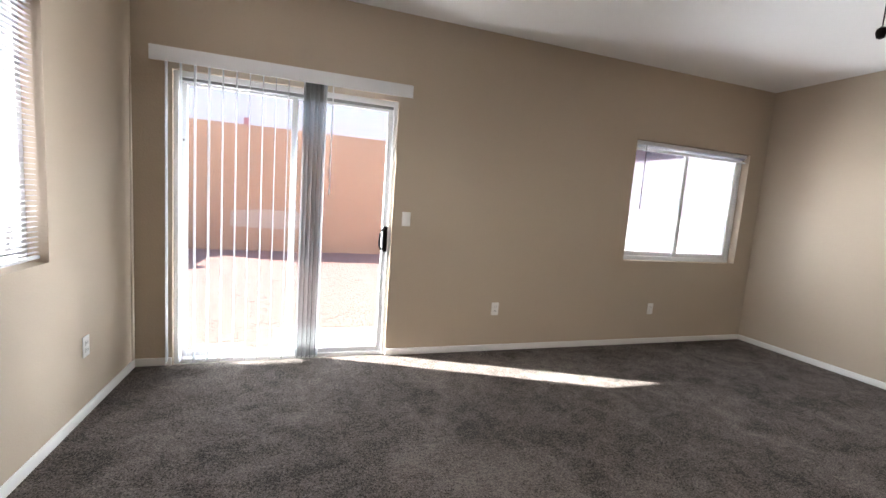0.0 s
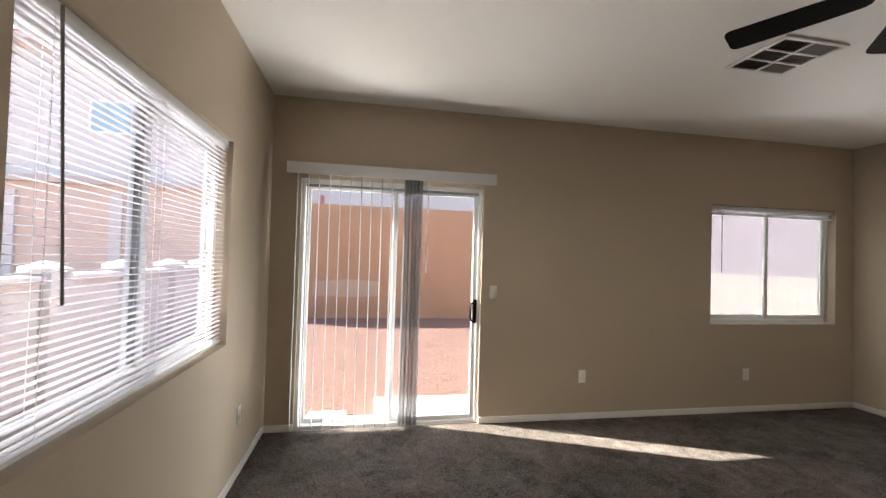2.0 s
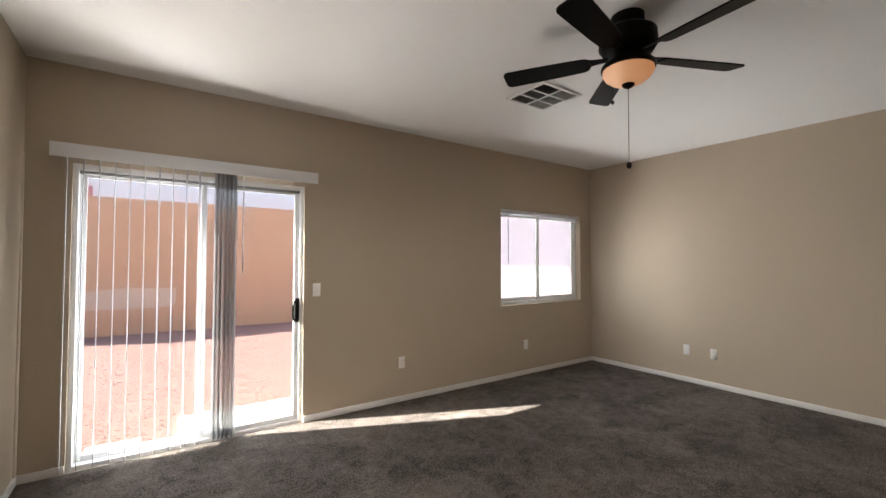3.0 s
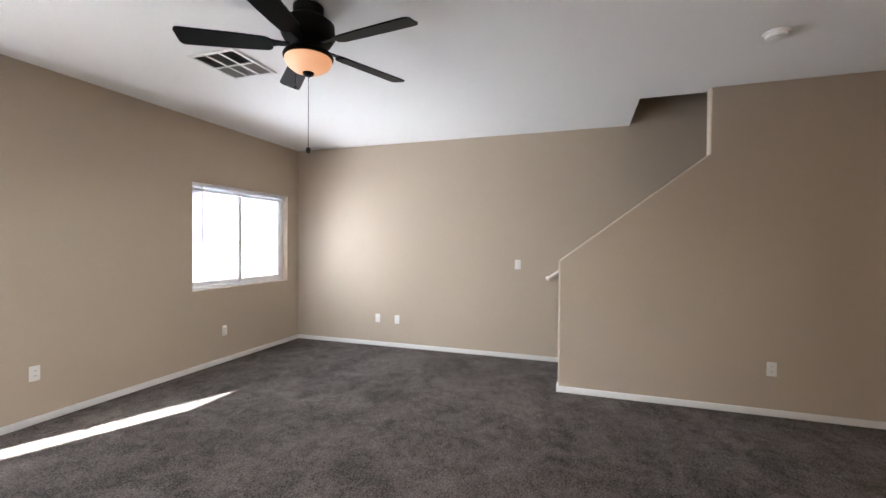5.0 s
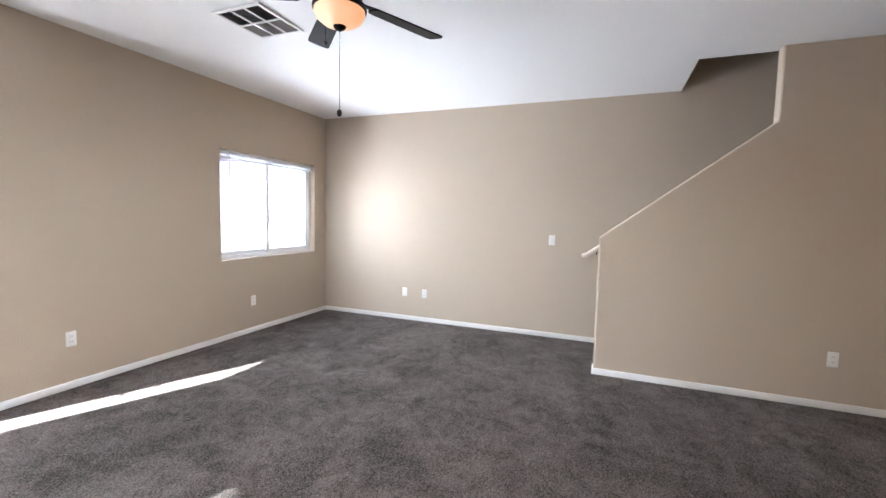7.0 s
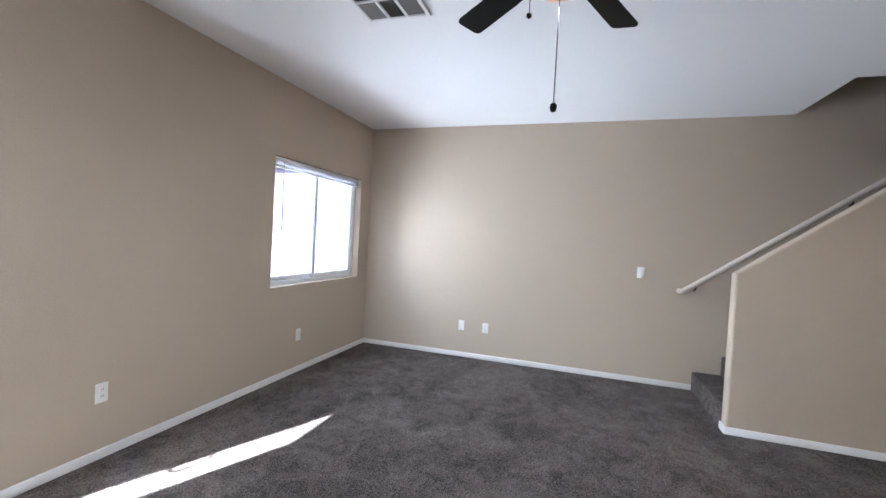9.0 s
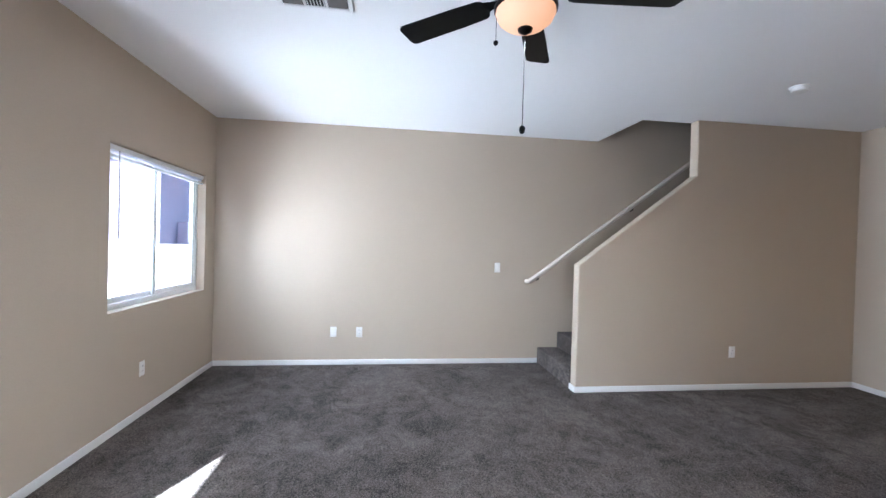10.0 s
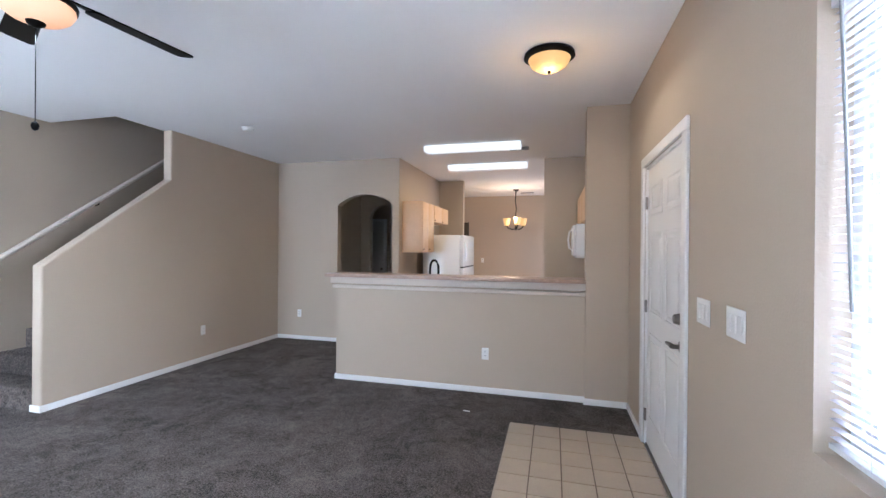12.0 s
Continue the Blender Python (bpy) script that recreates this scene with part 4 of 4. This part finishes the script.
# ---- dining room ----
DARK_BROWN = mat("dark_brown_slab", (0.05, 0.035, 0.025), 0.5, var=0.15)
# Dark slab and edge strip added in place of a dark opening edge.
dd = tagged(new("opening_edge"), "dark brown slab for a dark opening edge in the dining room wall", "door", kind="structure")
part("door_leaf", rbox(1.77, 2.19, YD, YD + 0.02, 0.01, 2.1, 0.003), DARK_BROWN, dd)
part("casing", rbox(1.755, 1.769, YD, YD + 0.03, 0, 2.115, 0.002), DARK_BROWN, dd)
dblind = thing("vertical_blind", "white vertical vanes under a valance in the dining room", "blind", (-0.57, YD, 2.3))
part("valance", rbox(-0.99, -0.2, YD + 0.11, YD + 0.12, 2.3, 2.42, 0.003), VINYL, dblind)
part("valance_return", rbox(-0.21, -0.2, YD, YD + 0.109, 2.3, 2.42, 0.002), VINYL, dblind)
for i in range(9):
    x = -0.96 + 0.088 * i
    part("vane", rbox(x - 0.041, x + 0.041, YD + 0.05, YD + 0.052, 0.05, 2.31, 0), PLATE, dblind, smooth=None)
dv = thing("ceiling_vent", "small dark ceiling vent beside the chandelier", "ceiling vent", (0.25, -7.6, CEIL))
part("frame", rbox(0.12, 0.42, -7.68, -7.54, CEIL - 0.01, CEIL - 0.001, 0.003), GREY, dv)

# ---- chandelier ----
CX, CY = 0.48, -7.05
ch = thing("chandelier", "bronze chandelier with three lit amber glass shades", "chandelier", (CX, CY, CEIL))
part("canopy", lathe([(0, CEIL), (0.065, CEIL), (0.05, CEIL - 0.03), (0, CEIL - 0.035)], 20, (CX, CY)), BLACK, ch)
part("chain", tube([(CX, CY, CEIL - 0.03), (CX + 0.012, CY, 2.5), (CX - 0.01, CY, 2.35), (CX, CY, 2.2)], 0.011, 8), BLACK, ch)
part("stem", lathe([(0, 2.22), (0.012, 2.22), (0.016, 2.05), (0.03, 2.0), (0.014, 1.93), (0.03, 1.88), (0, 1.85)], 16, (CX, CY)), BLACK, ch)
for k in range(3):
    a = radians(90 + 14 + 120 * k)
    u = Vector((math.cos(a), math.sin(a), 0))
    c = Vector((CX, CY, 0))
    part("arm", tube([c + u * 0.02 + Vector((0, 0, 1.88)), c + u * 0.1 + Vector((0, 0, 1.875)), c + u * 0.19 + Vector((0, 0, 1.91)), c + u * 0.21 + Vector((0, 0, 1.95))], 0.011), BLACK, ch)
    p = c + u * 0.21
    part("shade", lathe([(0, 1.955), (0.045, 1.955), (0.065, 2.0), (0.085, 2.12), (0.08, 2.12), (0.06, 2.01), (0.04, 1.97), (0, 1.97)], 20, (p.x, p.y)), LAMP_D, ch)
    part("cup", lathe([(0, 1.93), (0.03, 1.935), (0.04, 1.954), (0, 1.954)], 16, (p.x, p.y)), BLACK, ch)

# ---- entry tiles ----
tile_mesh = None
for i in range(5):
    for j in range(6):
        if tile_mesh is None:
            t0 = part("tile", rbox(-0.096, 0.096, -0.096, 0.096, -0.004, 0.004, 0.002, 1), TILE, entry, smooth=None)
            tile_mesh = t0.data
            t0.location = (-0.1 - 0.2 * i, TY0 + 0.1 + 0.1992 * j, -0.003)
        else:
            ob = new("tile", tile_mesh)
            ob.parent = entry
            ob.location = (-0.1 - 0.2 * i, TY0 + 0.1 + 0.1992 * j, -0.003)

# ---- blocks of the yard wall ----
rest = bmesh.new()
shared = {}
for u0, u1, z0, z1 in block_run(-3.6, 7.5, 0, 0, 2.6, "y"):
    if -2.8 < u0 and u1 < 3.0:
        w = round(u1 - u0, 3)
        if w not in shared:
            bm = bmesh.new()
            box(bm, -w / 2, w / 2, -0.013, 0.009, -0.0975, 0.0975)
            me = bpy.data.meshes.new("block")
            bmesh.ops.recalc_face_normals(bm, faces=bm.faces)
            bm.to_mesh(me)
            bm.free()
            me.materials.append(BLOCK)
            shared[w] = me
        ob = new("block", shared[w])
        ob.parent = yard_wall
        ob.location = ((u0 + u1) / 2, 10.505 - random.uniform(0, 0.004), (z0 + z1) / 2)
    else:
        box(rest, u0, u1, 10.492, 10.514, z0, z1)
tagged(mesh_ob("yard_wall_block", rest, BLOCK), "orange painted wall blocks", "wall block", kind="stuff")

# ---- gravel ----
rng = np.random.default_rng(5)
phi = (1 + 5 ** 0.5) / 2
ico = np.array([(-1, phi, 0), (1, phi, 0), (-1, -phi, 0), (1, -phi, 0), (0, -1, phi), (0, 1, phi), (0, -1, -phi), (0, 1, -phi), (phi, 0, -1), (phi, 0, 1), (-phi, 0, -1), (-phi, 0, 1)]) / 1.9
tri = np.array([(0, 11, 5), (0, 5, 1), (0, 1, 7), (0, 7, 10), (0, 10, 11), (1, 5, 9), (5, 11, 4), (11, 10, 2), (10, 7, 6), (7, 1, 8), (3, 9, 4), (3, 4, 2), (3, 2, 6), (3, 6, 8), (3, 8, 9), (4, 9, 5), (2, 4, 11), (6, 2, 10), (8, 6, 7), (9, 8, 1)])
N = 34000
px, py = rng.uniform(-3.1, 4.2, N), 3.72 + 6.7 * rng.uniform(0, 1, N) ** 1.25
keep = ~((px > -0.14) & (px < 1.2) & (py < 4.52))
px, py = px[keep], py[keep]
N = len(px)
size = rng.uniform(0.007, 0.014, N)
verts = ico[None] * rng.uniform(0.65, 1.3, (N, 12, 1)) * size[:, None, None] * rng.uniform(0.6, 1.2, (N, 1, 3)) * np.array([1, 1, 0.5])
verts = verts + np.stack([px, py, -0.1 + size * 0.1], 1)[:, None]
me = bpy.data.meshes.new("gravel")
me.from_pydata(verts.reshape(-1, 3).tolist(), [], (tri[None] + 12 * np.arange(N)[:, None, None]).reshape(-1, 3).tolist())
me.materials.append(GRAVEL)
tagged(new("gravel", me), "loose pink and tan gravel stones", "gravel", kind="stuff")

scrap = thing("paper_scrap", "tiny white paper scrap on the dark carpet", "paper scrap", (0.46, -1.21, 0))
part("sheet", rbox(0.36, 0.42, -1.3, -1.28, 0.001, 0.004, 0.001), PLATE, scrap)
